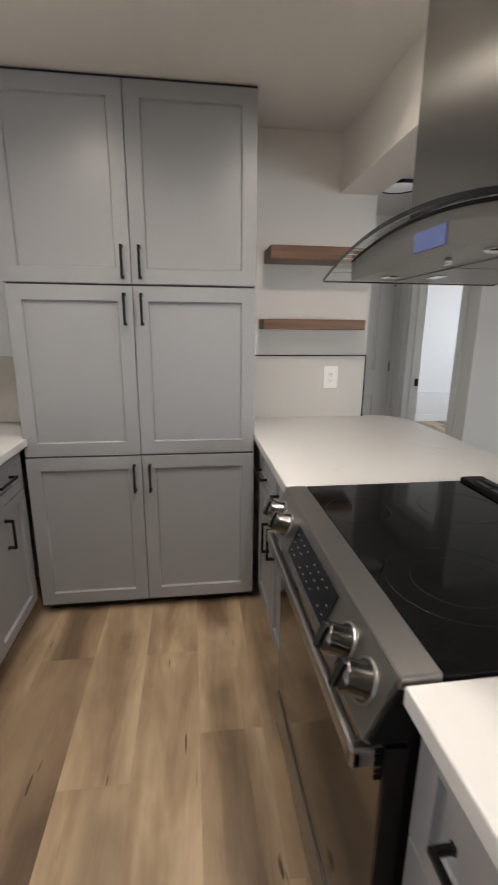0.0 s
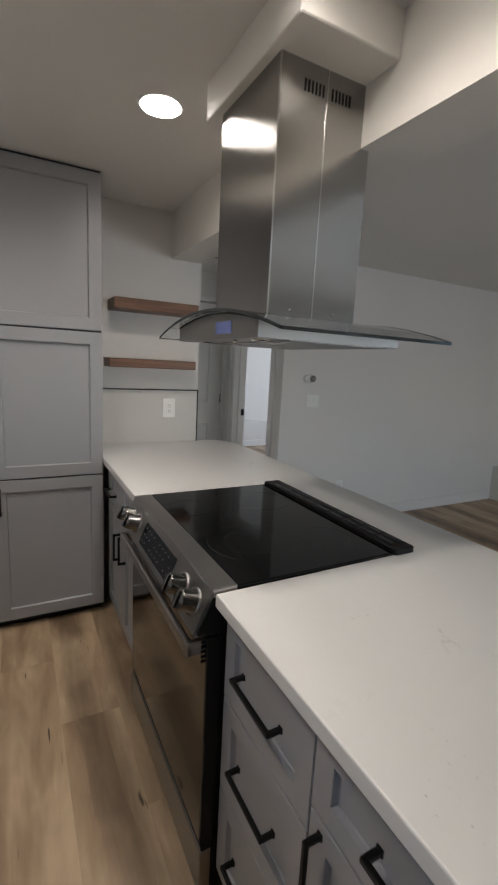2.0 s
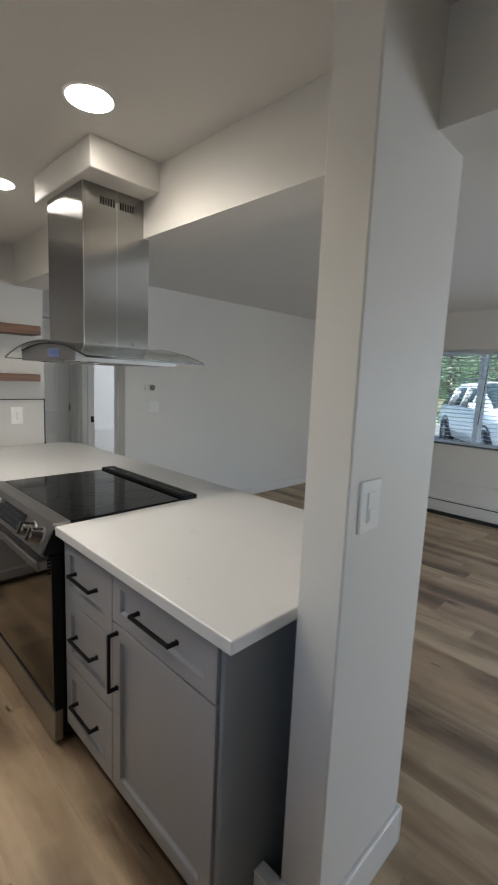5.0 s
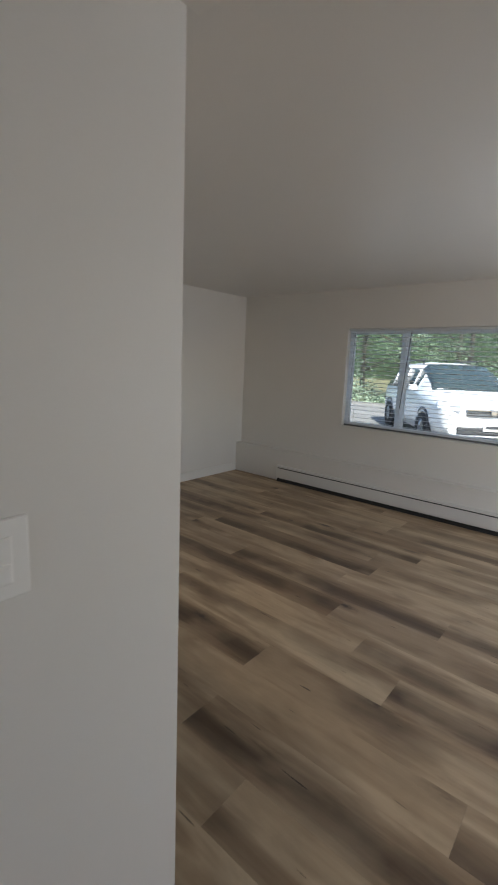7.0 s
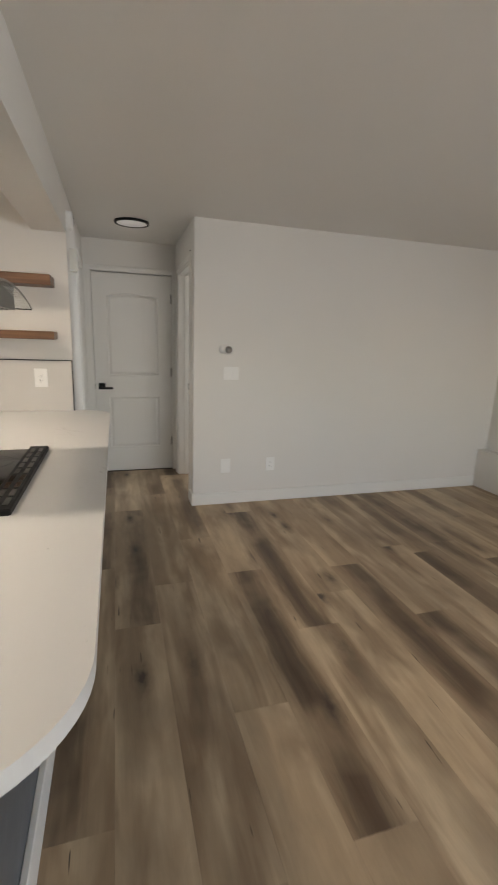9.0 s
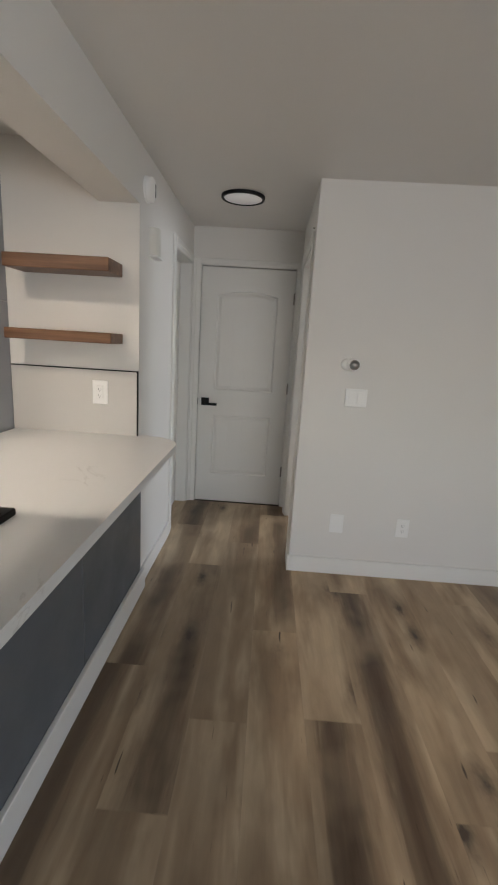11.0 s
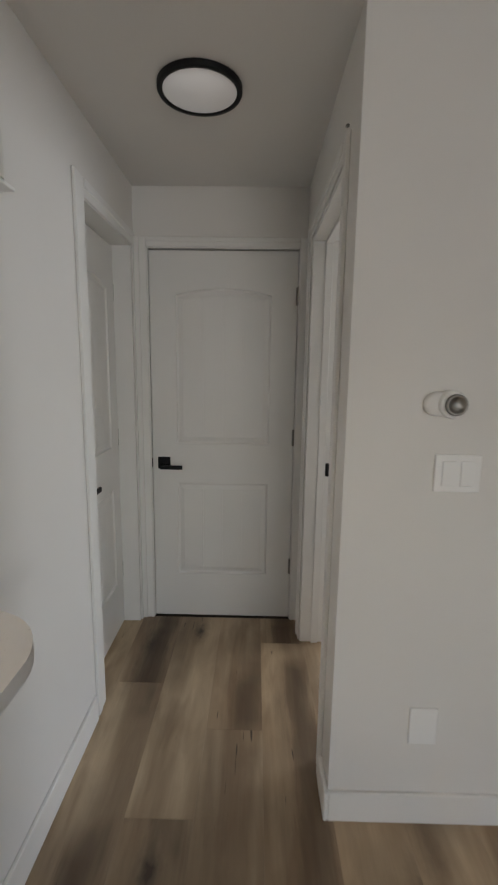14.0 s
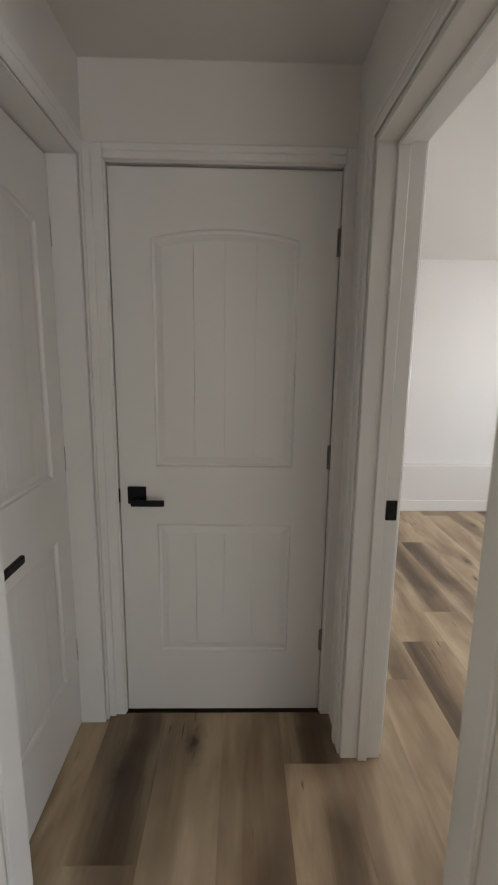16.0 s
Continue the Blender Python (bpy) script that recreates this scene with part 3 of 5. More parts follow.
def shaker(name, parent, axis, face, out, a0, a1, z0, z1, rail=0.056):
    """A five-piece front as one moulded mesh: rails and stiles round a set-back panel with a chamfered edge."""
    bm = bmesh.new()
    rz = min(rail, (z1 - z0) * 0.27)
    b = 0.0016
    rows = [(0, 0, 0.020), (0, 0, b), (b, b, 0.0), (rail - 0.001, rz - 0.001, 0.0), (rail, rz, 0.001), (rail + 0.0012, rz + 0.0012, 0.0115), (rail + 0.004, rz + 0.004, 0.0140)]
    rings = []
    for ia, iz, d in rows:
        c = face - out * d
        ring = []
        for a, z in ((a0 + ia, z0 + iz), (a1 - ia, z0 + iz), (a1 - ia, z1 - iz), (a0 + ia, z1 - iz)):
            ring.append(bm.verts.new((c, a, z) if axis == "x" else (a, c, z)))
        rings.append(ring)
    for r0, r1 in zip(rings, rings[1:]):
        for i in range(4):
            bm.faces.new((r0[i], r0[(i + 1) % 4], r1[(i + 1) % 4], r1[i]))
    bm.faces.new(rings[-1])
    bm.faces.new(rings[0])
    return part(name, bm, CABINET, parent)


def pull(parent, axis, face, out, a, z, length, upright):
    """A square black bar pull on two posts, centred on (a, z)."""
    bm = bmesh.new()
    h, r = length / 2, 0.0052
    if upright:
        slab_box(bm, axis, face, out, a - r, a + r, -0.036, -0.026, z - h, z + h, 0.0016)
        for c in (z - h + r, z + h - r):
            slab_box(bm, axis, face, out, a - r, a + r, -0.028, 0, c - r, c + r, 0.001)
            slab_box(bm, axis, face, out, a - r * 1.3, a + r * 1.3, -0.004, 0.0, c - r * 1.3, c + r * 1.3, 0.001)
    else:
        slab_box(bm, axis, face, out, a - h, a + h, -0.036, -0.026, z - r, z + r, 0.0016)
        for c in (a - h + r, a + h - r):
            slab_box(bm, axis, face, out, c - r, c + r, -0.028, 0, z - r, z + r, 0.001)
            slab_box(bm, axis, face, out, c - r * 1.3, c + r * 1.3, -0.004, 0.0, z - r * 1.3, z + r * 1.3, 0.001)
    return part("handle", bm, BLACK, parent, "matt black bar handle")


# tall pantry: three stacked units against the north wall
PANX0, PANXM, PANX1, PANY = -0.704, -0.186, 0.347, 2.027
for z0, z1, hz, lab in ((0.058, 0.818, 0.712, "grey shaker pantry base cabinet with two closed doors"), (0.826, 1.574, 1.478, "grey shaker middle pantry cabinet with two closed doors"), (1.582, 2.330, 1.668, "grey shaker top pantry cabinet below the ceiling")):
    unit = thing("pantry_cabinet", ((PANX0 + PANX1) / 2, 2.2, z0 if z0 > 0.1 else 0.0), lab, "cabinet", "pantry units")
    part("carcass", boxes((PANX0 + 0.004, PANX1 - 0.002, PANY + 0.021, 2.402, z0 - 0.003, z1 + 0.003), bev=0.001), CABINET, unit)
    for a0, a1, ha in ((PANX0, PANXM - 0.0018, PANXM - 0.036), (PANXM + 0.0018, PANX1, PANXM + 0.036)):
        d = shaker("door", unit, "y", PANY, -1, a0, a1, z0, z1, 0.062)
        pull(d, "y", PANY, -1, ha, hz, 0.132, True)
    if z0 < 0.1:
        # shade under the pantry is coloured into the toe kick
        part("toe_kick", boxes((PANX0 + 0.02, PANX1 - 0.004, 2.092, 2.11, 0.0, 0.057)), RECESS_SHADE, unit, "recessed toe kick, coloured near-black for its shade")
    else:
        # the shade between stacked units, drawn as a near-black strip
        part("gap_strip", boxes((PANX0 + 0.006, PANX1 - 0.004, PANY + 0.012, PANY + 0.0205, z0 - 0.008, z0 + 0.002)), RECESS_SHADE, unit, "near-black strip for the shade between units")
# shade between the top unit and the ceiling, as a near-black strip
part("top_strip", boxes((PANX0, PANX1, PANY + 0.012, PANY + 0.03, 2.332, TOP - 0.001)), RECESS_SHADE, unit, "near-black strip for the shade below the ceiling")

FRONT = 0.375


def base_cabinet(label, axis, face, out, a0, a1, depth, rows, group, toe=True, kick=0.06):
    """A floor cabinet: carcass, toe kick and its fronts. rows: (kind, a0, a1, z0, z1, handle a, handle z, handle length, upright)."""
    lo, hi = sorted((face, face - out * depth))
    base = ((lo + hi) / 2, (a0 + a1) / 2, 0) if axis == "x" else ((a0 + a1) / 2, (lo + hi) / 2, 0)
    unit = thing("base_cabinet", base, label, "cabinet", group)
    bm = bmesh.new()
    slab_box(bm, axis, face, out, a0 + 0.001, a1 - 0.001, 0.021, depth, 0.10, 0.876, 0.001)
    part("carcass", bm, CABINET, unit)
    bm = bmesh.new()
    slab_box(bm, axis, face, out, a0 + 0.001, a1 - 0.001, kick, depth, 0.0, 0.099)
    # toe kick coloured near-black, for the shade below the fronts
    part("toe_kick", bm, RECESS_SHADE, unit, "recessed toe kick, coloured near-black for its shade")
    for kind, b0, b1, z0, z1, ha, hz, hl, up in rows:
        f = shaker(kind, unit, axis, face, out, b0, b1, z0, z1, 0.05)
        pull(f, axis, face, out, ha, hz, hl, up)
    return unit


# peninsula, kitchen side
Y0, Y1, Y2 = -0.405, 0.106, 0.474
base_cabinet("grey shaker cabinet with one drawer above a door", "x", FRONT, -1, Y0, Y1, 0.60,
             [("drawer_front", Y0 + 0.002, Y1 - 0.002, 0.700, 0.866, (Y0 + Y1) / 2, 0.790, 0.20, False),
              ("door", Y0 + 0.002, Y1 - 0.002, 0.105, 0.694, Y1 - 0.035, 0.575, 0.20, True)], "peninsula cabinets")
base_cabinet("grey shaker cabinet with three drawers beside the range", "x", FRONT, -1, Y1, Y2, 0.60,
             [("drawer_front", Y1 + 0.002, Y2 - 0.004, 0.640, 0.866, (Y1 + Y2) / 2, 0.760, 0.17, False),
              ("drawer_front", Y1 + 0.002, Y2 - 0.004, 0.375, 0.634, (Y1 + Y2) / 2, 0.515, 0.17, False),
              ("drawer_front", Y1 + 0.002, Y2 - 0.004, 0.105, 0.369, (Y1 + Y2) / 2, 0.245, 0.17, False)], "peninsula cabinets")
base_cabinet("grey shaker cabinet between the range and the pantry", "x", FRONT, -1, 1.274, 2.02, 0.60,
             [("drawer_front", 1.277, 1.650, 0.700, 0.866, 1.46, 0.785, 0.16, False),
              ("drawer_front", 1.654, 2.018, 0.700, 0.866, 1.885, 0.755, 0.16, False),
              ("door", 1.277, 1.650, 0.105, 0.694, 1.60, 0.55, 0.14, True),
              ("door", 1.654, 2.018, 0.105, 0.694, 1.72, 0.52, 0.14, True)], "peninsula cabinets")
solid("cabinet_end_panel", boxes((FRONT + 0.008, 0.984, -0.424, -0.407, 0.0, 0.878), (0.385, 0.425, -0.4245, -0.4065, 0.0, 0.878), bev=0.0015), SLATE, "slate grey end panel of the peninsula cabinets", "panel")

# peninsula, living room side: three dark panels
for a, b in ((-0.40, 0.352), (0.358, 1.615), (1.621, 2.404)):
    bm = boxes((1.022, 1.045, a, b, 0.05, 0.878), bev=0.002)
    solid("peninsula_back_panel", bm, CABPANEL, "dark grey panel below the counter overhang", "panel", "peninsula back panels")
solid("peninsula_core", boxes((0.985, 1.018, -0.406, 2.40, 0, 0.876)), RECESS_SHADE, "dark frame behind the peninsula panels", "panel")


def worktop(name, outline, z0, z1, label, ease=0.004):
    """A slab with eased edges from an outline in plan."""
    bm = bmesh.new()
    prism(bm, outline, "z", z0, z1)
    edges = [e for e in bm.edges if abs(e.verts[0].co.z - e.verts[1].co.z) < 1e-6]
    bmesh.ops.bevel(bm, geom=edges, offset=ease, segments=2, affect="EDGES", profile=0.5)
    return solid(name, bm, QUARTZ, label, "worktop")


def arc(cx, cy, r, a0, a1, n=14):
    return [(cx + r * math.cos(radians(a0 + (a1 - a0) * i / n)), cy + r * math.sin(radians(a0 + (a1 - a0) * i / n))) for i in range(n + 1)]


RNG0, RNG1, RNGB = 0.476, 1.270, 0.972
CE = 1.265
outline = [(0.345, -0.478), (0.988, -0.478), (0.988, -0.424)] + arc(CE - 0.24, -0.424 + 0.24, 0.24, -90, 0) + arc(CE - 0.19, 2.428 - 0.19, 0.19, 0, 90) + [(1.032, 2.428), (1.032, 2.403), (0.349, 2.403), (0.345, RNG1), (RNGB, RNG1), (RNGB, RNG0), (0.345, RNG0)]
worktop("peninsula_worktop", outline, 0.880, 0.916, "white quartz worktop with faint veins and rounded corners")
worktop("west_worktop", [(-1.308, -1.9), (-0.685, -1.9), (-0.685, 2.024), (-0.708, 2.024), (-0.708, 2.403), (-1.308, 2.403)], 0.880, 0.916, "white quartz worktop beside the pantry")

WF = -0.72
for a0, a1 in ((1.58, 2.02), (1.12, 1.577), (0.66, 1.117), (0.2, 0.657)):
    base_cabinet("grey shaker cabinet with a drawer and a door", "x", WF, 1, a0, a1, 0.585,
                 [("drawer_front", a0 + 0.002, a1 - 0.002, 0.690, 0.866, (a0 + a1) / 2, 0.785, 0.16, False),
                  ("door", a0 + 0.002, a1 - 0.002, 0.105, 0.684, a0 + 0.2, 0.565, 0.13, True)], "west cabinets")
wc = thing("wall_cabinet", (-1.0, 2.25, 1.27), "grey shaker wall cabinet beside the pantry", "cabinet")
part("carcass", boxes((-1.305, -0.708, 2.10, 2.402, 1.27, 2.33), bev=0.001), CABINET, wc)
d = shaker("door", wc, "y", 2.078, -1, -1.0, -0.71, 1.272, 2.328, 0.056)
d = shaker("door", wc, "y", 2.078, -1, -1.303, -1.004, 1.272, 2.328, 0.056)

# ---- shelves and backsplash ----
for x0, y0, z0, z1, lab in ((0.442, 2.208, 1.726, 1.788, "thick dark walnut floating shelf, the upper one"), (0.418, 2.232, 1.399, 1.450, "dark walnut floating shelf, the lower one")):
    solid("floating_shelf", boxes((x0, 0.945, y0, 2.4045, z0, z1), bev=0.003), WALNUT, lab, "shelf", "floating shelves")
sp = thing("backsplash", (0.7, 2.4, 0.916), "pale grey backsplash panel with a thin black trim", "backsplash")
part("panel", boxes((0.35, 1.022, 2.397, 2.4045, 0.917, 1.258)), SPLASH, sp)
part("edge_trim", boxes((0.35, 1.029, 2.394, 2.4045, 1.258, 1.264)), BLACK, sp, "thin black trim")
part("edge_trim", boxes((1.022, 1.029, 2.394, 2.4045, 0.917, 1.258)), BLACK, sp, "thin black trim")


# ---- range ----
def build_range():
    r = thing("range", (0.66, (RNG0 + RNG1) / 2, 0), "slide-in electric range, stainless steel with black glass top", "range")
    y0, y1 = RNG0 + 0.004, RNG1 - 0.004
    part("body", boxes((0.365, 0.968, y0 + 0.003, y1 - 0.003, 0.05, 0.905), bev=0.002), BLACK, r, "black side panels")
    for x in (0.42, 0.92):
        for y in (y0 + 0.05, y1 - 0.05):
            part("foot", rod(bmesh.new(), (x, y, 0), (x, y, 0.052), 0.014), BLACK, r)
    hob = part("cooktop", boxes((0.405, 0.925, y0, y1, 0.908, 0.924), bev=0.003), HOBGLASS, r, "black ceramic glass cooktop")
    for x, y, rad in ((0.565, y0 + 0.225, 0.138), (0.565, y0 + 0.225, 0.088), (0.50, y1 - 0.20, 0.088), (0.80, y0 + 0.18, 0.082), (0.79, y1 - 0.21, 0.11)):
        part("burner_ring", lathe(bmesh.new(), (x, y, 0.9241), "z", [(rad - 0.0008, 0), (rad - 0.0008, 0.0002), (rad + 0.0008, 0.0002), (rad + 0.0008, 0)], 64), RINGS, hob, "faint grey burner ring")
    # rear vent rail with slots
    vent = part("rear_vent", boxes((0.927, 1.005, y0 - 0.006, y1 + 0.006, 0.912, 0.936), bev=0.004), BLACK, r, "black slotted rear vent")
    n = 9
    for row in (0.942, 0.974):
        for i in range(n):
            a = y0 + 0.03 + (y1 - y0 - 0.06) * i / n
            part("slot", boxes((row, row + 0.018, a, a + (y1 - y0 - 0.06) / n - 0.014, 0.9355, 0.9375), bev=0.001), HOBGLASS, vent)
    # steel front strip and sloping control panel
    part("front_strip", boxes((0.338, 0.405, y0, y1, 0.902, 0.926), bev=0.003), STEELY, r, "brushed steel front strip")
    panel = bmesh.new()
    prism(panel, [(0.339, 0.921), (0.292, 0.815), (0.300, 0.806), (0.372, 0.806), (0.372, 0.905)], "y", y0 + 0.006, y1 - 0.006)
    panel = part("control_panel", panel, STEELY, r, "sloping stainless steel control panel")
    for a, b in ((y0 + 0.001, y0 + 0.0058), (y1 - 0.0058, y1 - 0.001)):
        cap = prism(bmesh.new(), [(0.343, 0.9015), (0.302, 0.815), (0.306, 0.808), (0.370, 0.808), (0.370, 0.9015)], "y", a, b)
        part("end_cap", cap, BLACK, panel, "black end cap")
    way = Vector((-0.106, 0, 0.047)).normalized()
    slope = Vector((-0.047, 0, -0.106)).normalized()

    def on_panel(y, s, out=0.0):
        return Vector((0.339, y, 0.921)) + slope * s + way * out

    tilt = Matrix(((slope.x, 0, way.x), (0, 1, 0), (slope.z, 0, way.z))).to_4x4()
    for y in (y0 + 0.062, y0 + 0.150, y1 - 0.150, y1 - 0.062):
        t = bmesh.new()
        lathe(t, (0, 0, 0), "z", [(0.0, 0.0), (0.031, 0.0), (0.031, 0.006), (0.027, 0.010), (0.0265, 0.042), (0.024, 0.046), (0.0, 0.046)], 36)
        box(t, -0.024, 0.024, -0.006, 0.006, 0.044, 0.054, bev=0.002)
        bm = merge(bmesh.new(), t, Matrix.Translation(on_panel(y, 0.060)) @ tilt)
        k = part("knob", bm, KNOB, r, "round satin steel knob")
        t = bmesh.new()
        lathe(t, (0, 0, 0), "z", [(0.032, 0.0), (0.036, 0.0), (0.036, 0.004), (0.032, 0.005)], 36)
        part("bezel", merge(bmesh.new(), t, Matrix.Translation(on_panel(y, 0.060)) @ tilt), STEELY, k)
    ya, yb = y0 + 0.235, y1 - 0.235
    t = bmesh.new()
    box(t, 0.022, 0.098, ya, yb, 0.0005, 0.003, bev=0.001)
    disp = part("display", merge(bmesh.new(), t, Matrix.Translation(on_panel(0, 0)) @ tilt), DISPLAY, r, "black touch display with small grey key marks")
    for i in range(10):
        for j in range(3):
            if (i * 7 + j * 3) % 5 == 0:
                continue
            t = bmesh.new()
            a = ya + 0.022 + (yb - ya - 0.044) * i / 9
            s = 0.038 + 0.022 * j
            box(t, s - 0.0014, s + 0.0014, a - 0.0034, a + 0.0034, 0.0028, 0.0034)
            part("key_mark", merge(bmesh.new(), t, Matrix.Translation(on_panel(0, 0)) @ tilt), PRINT, disp)
    # oven door, handle and drawer
    door = part("oven_door", boxes((0.332, 0.364, y0 + 0.012, y1 - 0.002, 0.182, 0.795), bev=0.003), OVENGLASS, r, "bronze tinted mirror glass oven door")
    part("door_edge", boxes((0.331, 0.366, y0 + 0.001, y0 + 0.0115, 0.182, 0.795), bev=0.001), BLACK, door, "black door edge")
    hb = bmesh.new()
    box(hb, 0.280, 0.300, y0 + 0.012, y1 - 0.012, 0.752, 0.786, bev=0.006, seg=2)
    for y in (y0 + 0.012, y1 - 0.034):
        box(hb, 0.280, 0.333, y, y + 0.022, 0.750, 0.788, bev=0.004)
    handle = part("door_handle", hb, STEELY, door, "stainless steel bar handle")
    for k in range(5):
        part("slot", boxes((0.318, 0.333, y0 + 0.009, y0 + 0.0125, 0.730 + 0.013 * k, 0.737 + 0.013 * k)), BLACK, handle)
    part("gap_strip", boxes((0.336, 0.364, y0 + 0.004, y1 - 0.004, 0.160, 0.181)), BLACK, r, "black gap above the drawer")
    part("drawer", boxes((0.330, 0.364, y0 + 0.002, y1 - 0.002, 0.028, 0.160), bev=0.003), STEELY, r, "stainless steel storage drawer")


build_range()


# ---- range hood ----
def build_hood():
    cy, half = 0.856, 0.445
    hx0, hx1 = 0.44, 0.972

    def crown(y):
        return 1.607 - 0.066 * ((y - cy) / half) ** 2

    h = thing("range_hood", (0.70, cy, 2.229), "stainless steel island range hood with curved glass canopy", "range hood")
    c0, c1, m = 0.556, 0.858, 0.703
    ya, yb = 0.680, 1.034

    def shell(x0, x1, z0, z1, openx):
        """A three-sided steel cover, open towards openx."""
        t = 0.0015
        a, b = (x0, x1) if openx > 0 else (x1, x0)
        i = t if openx > 0 else -t
        return prism(bmesh.new(), [(b, ya), (a, ya), (a, yb), (b, yb), (b, yb - t), (a + i, yb - t), (a + i, ya + t), (b, ya + t)], "z", z0, z1)

    west = part("chimney_cover", shell(c0, m - 0.0008, 1.588, 2.229, 1), STEEL, h, "tall brushed steel chimney cover")
    east = part("chimney_cover", shell(m + 0.0008, c1, 1.588, 2.229, -1), STEEL, h, "tall brushed steel chimney cover")
    part("corner_strip", boxes((c0 - 0.0012, c0 + 0.004, ya - 0.0012, ya + 0.004, 1.588, 2.229), bev=0.0008), CHROME, west)
    part("seam_strip", boxes((m - 0.0016, m + 0.0016, ya - 0.0008, ya + 0.001, 1.588, 2.229)), CHROME, west)
    for x0, cover in ((m - 0.074, west), (m + 0.014, east)):
        for i in range(6):
            x = x0 + 0.0115 * i
            part("vent_slot", boxes((x, x + 0.006, ya - 0.0014, ya + 0.0005, 2.160, 2.189), bev=0.0006), BLACK, cover)
    for x in (m - 0.075, m + 0.075):
        part("screw", lathe(bmesh.new(), (x, ya, 1.612), "y", [(0.0, -0.003), (0.005, -0.002), (0.005, 0.0)], 12), CHROME, west)
    # curved glass
    bm = bmesh.new()
    n = 28
    top = [(cy - half + 2 * half * i / n, 0.0) for i in range(n + 1)]
    pts = [(y, crown(y)) for y, _ in top] + [(y, crown(y) - 0.006) for y, _ in reversed(top)]
    prism(bm, pts, "x", hx0, hx1)
    part("glass_canopy", bm, GLASS, h, "clear curved glass canopy")
    bm = bmesh.new()
    edge = [(y, crown(y) + 0.0008) for y, _ in top] + [(y, crown(y) - 0.0075) for y, _ in reversed(top)]
    prism(bm, edge, "x", hx0 - 0.0016, hx0 - 0.0002)
    prism(bm, edge, "x", hx1 + 0.0002, hx1 + 0.0016)
    for y in (cy - half - 0.0016, cy + half + 0.0002):
        box(bm, hx0, hx1, y, y + 0.0014, crown(cy + half) - 0.0075, crown(cy + half) + 0.0008)
    part("glass_edge", bm, EDGE, h, "dark polished glass edge")
    # steel body under the glass
    b0, b1, z0 = 0.563, 1.149, 1.524
    ys = [b0 + (b1 - b0) * i / 20 for i in range(21)]
    body = bmesh.new()
    prism(body, [(b0, z0), (b1, z0)] + [(y, crown(y) - 0.0075) for y in reversed(ys)], "x", 0.468, 0.935)
    body = part("hood_body", body, HOODSTEEL, h, "brushed steel hood body")
    bm = bmesh.new()
    prism(bm, [(y, crown(y) - 0.0072) for y in ys] + [(y, crown(y) - 0.013) for y in reversed(ys)], "x", 0.4655, 0.4678)
    part("gasket", bm, BLACK, body, "black gasket under the glass")
    part("control_film", boxes((0.4662, 0.4677, 0.715, 0.822, 1.538, 1.572), bev=0.0004), BLUEFILM, body, "blue protective film over the controls")
    for y in (b0 + 0.10, b1 - 0.10):
        part("spot_lamp", lathe(bmesh.new(), (0.53, y, z0), "z", [(0.0, -0.004), (0.022, -0.004), (0.026, 0.0), (0.026, 0.004)], 24), CHROME, body)
    for a, b in ((b0 + 0.02, cy - 0.004), (cy + 0.004, b1 - 0.02)):
        f = part("grease_filter", boxes((0.575, 0.915, a, b, z0 - 0.003, z0 + 0.002), bev=0.001), HOODSTEEL, body)
        part("filter_latch", boxes((0.60, 0.625, (a + b) / 2 - 0.03, (a + b) / 2 + 0.03, z0 - 0.006, z0 - 0.003), bev=0.001), CHROME, f)
    part("post_lug", rod(bmesh.new(), (0.50, cy - 0.1, z0 - 0.012), (0.50, cy - 0.1, z0), 0.006), CHROME, body)


EDGE = painted("glass_edge_tint", (0.008, 0.011, 0.010), 0.15)
build_hood()


# ---- lamps ----
def pot_light(x, y):
    p = thing("recessed_light", (x, y, TOP), "round recessed ceiling light, switched on", "ceiling light", "recessed lights")
    part("trim_ring", lathe(bmesh.new(), (x, y, TOP), "z", [(0.073, -0.001), (0.073, -0.004), (0.080, -0.003), (0.082, 0.0)], 40), PLASTIC, p)
    part("lens", lathe(bmesh.new(), (x, y, TOP), "z", [(0.0, -0.0035), (0.073, -0.0035), (0.073, 0.0)], 40), POTGLOW, p, "glowing white lens")
    lamp = new("recessed_lamp", bpy.data.lights.new("recessed_lamp", "SPOT"))
    lamp.data.energy, lamp.data.color, lamp.data.spot_size, lamp.data.spot_blend, lamp.data.shadow_soft_size = 12.0, (1.0, 0.87, 0.73), radians(157), 0.85, 0.05
    lamp.matrix_world = look((x, y, TOP - 0.012), (x, y, 0))


for x, y in ((0.435, 1.315), (0.435, 0.360), (-0.42, 1.315), (-0.42, 0.360)):
    pot_light(x, y)
hl = thing("flush_ceiling_light", (1.474, 3.142, TOP), "round flush ceiling light with black rim, glowing softly", "ceiling light")
part("rim", lathe(bmesh.new(), (1.474, 3.142, TOP), "z", [(0.120, -0.014), (0.122, -0.018), (0.136, -0.018), (0.138, -0.014), (0.138, 0.0)], 64), BLACK, hl, "black metal rim")
part("diffuser", lathe(bmesh.new(), (1.474, 3.142, TOP), "z", [(0.0, -0.0155), (0.121, -0.0145), (0.121, 0.0)], 64), LENS, hl, "white opal diffuser")


# ---- plates and small wall fixtures ----
def cover(bm_axis, x0, x1, z0, z1, y, t=0.007):
    return boxes((x0, x1, y - t, y, z0, z1), bev=0.002)


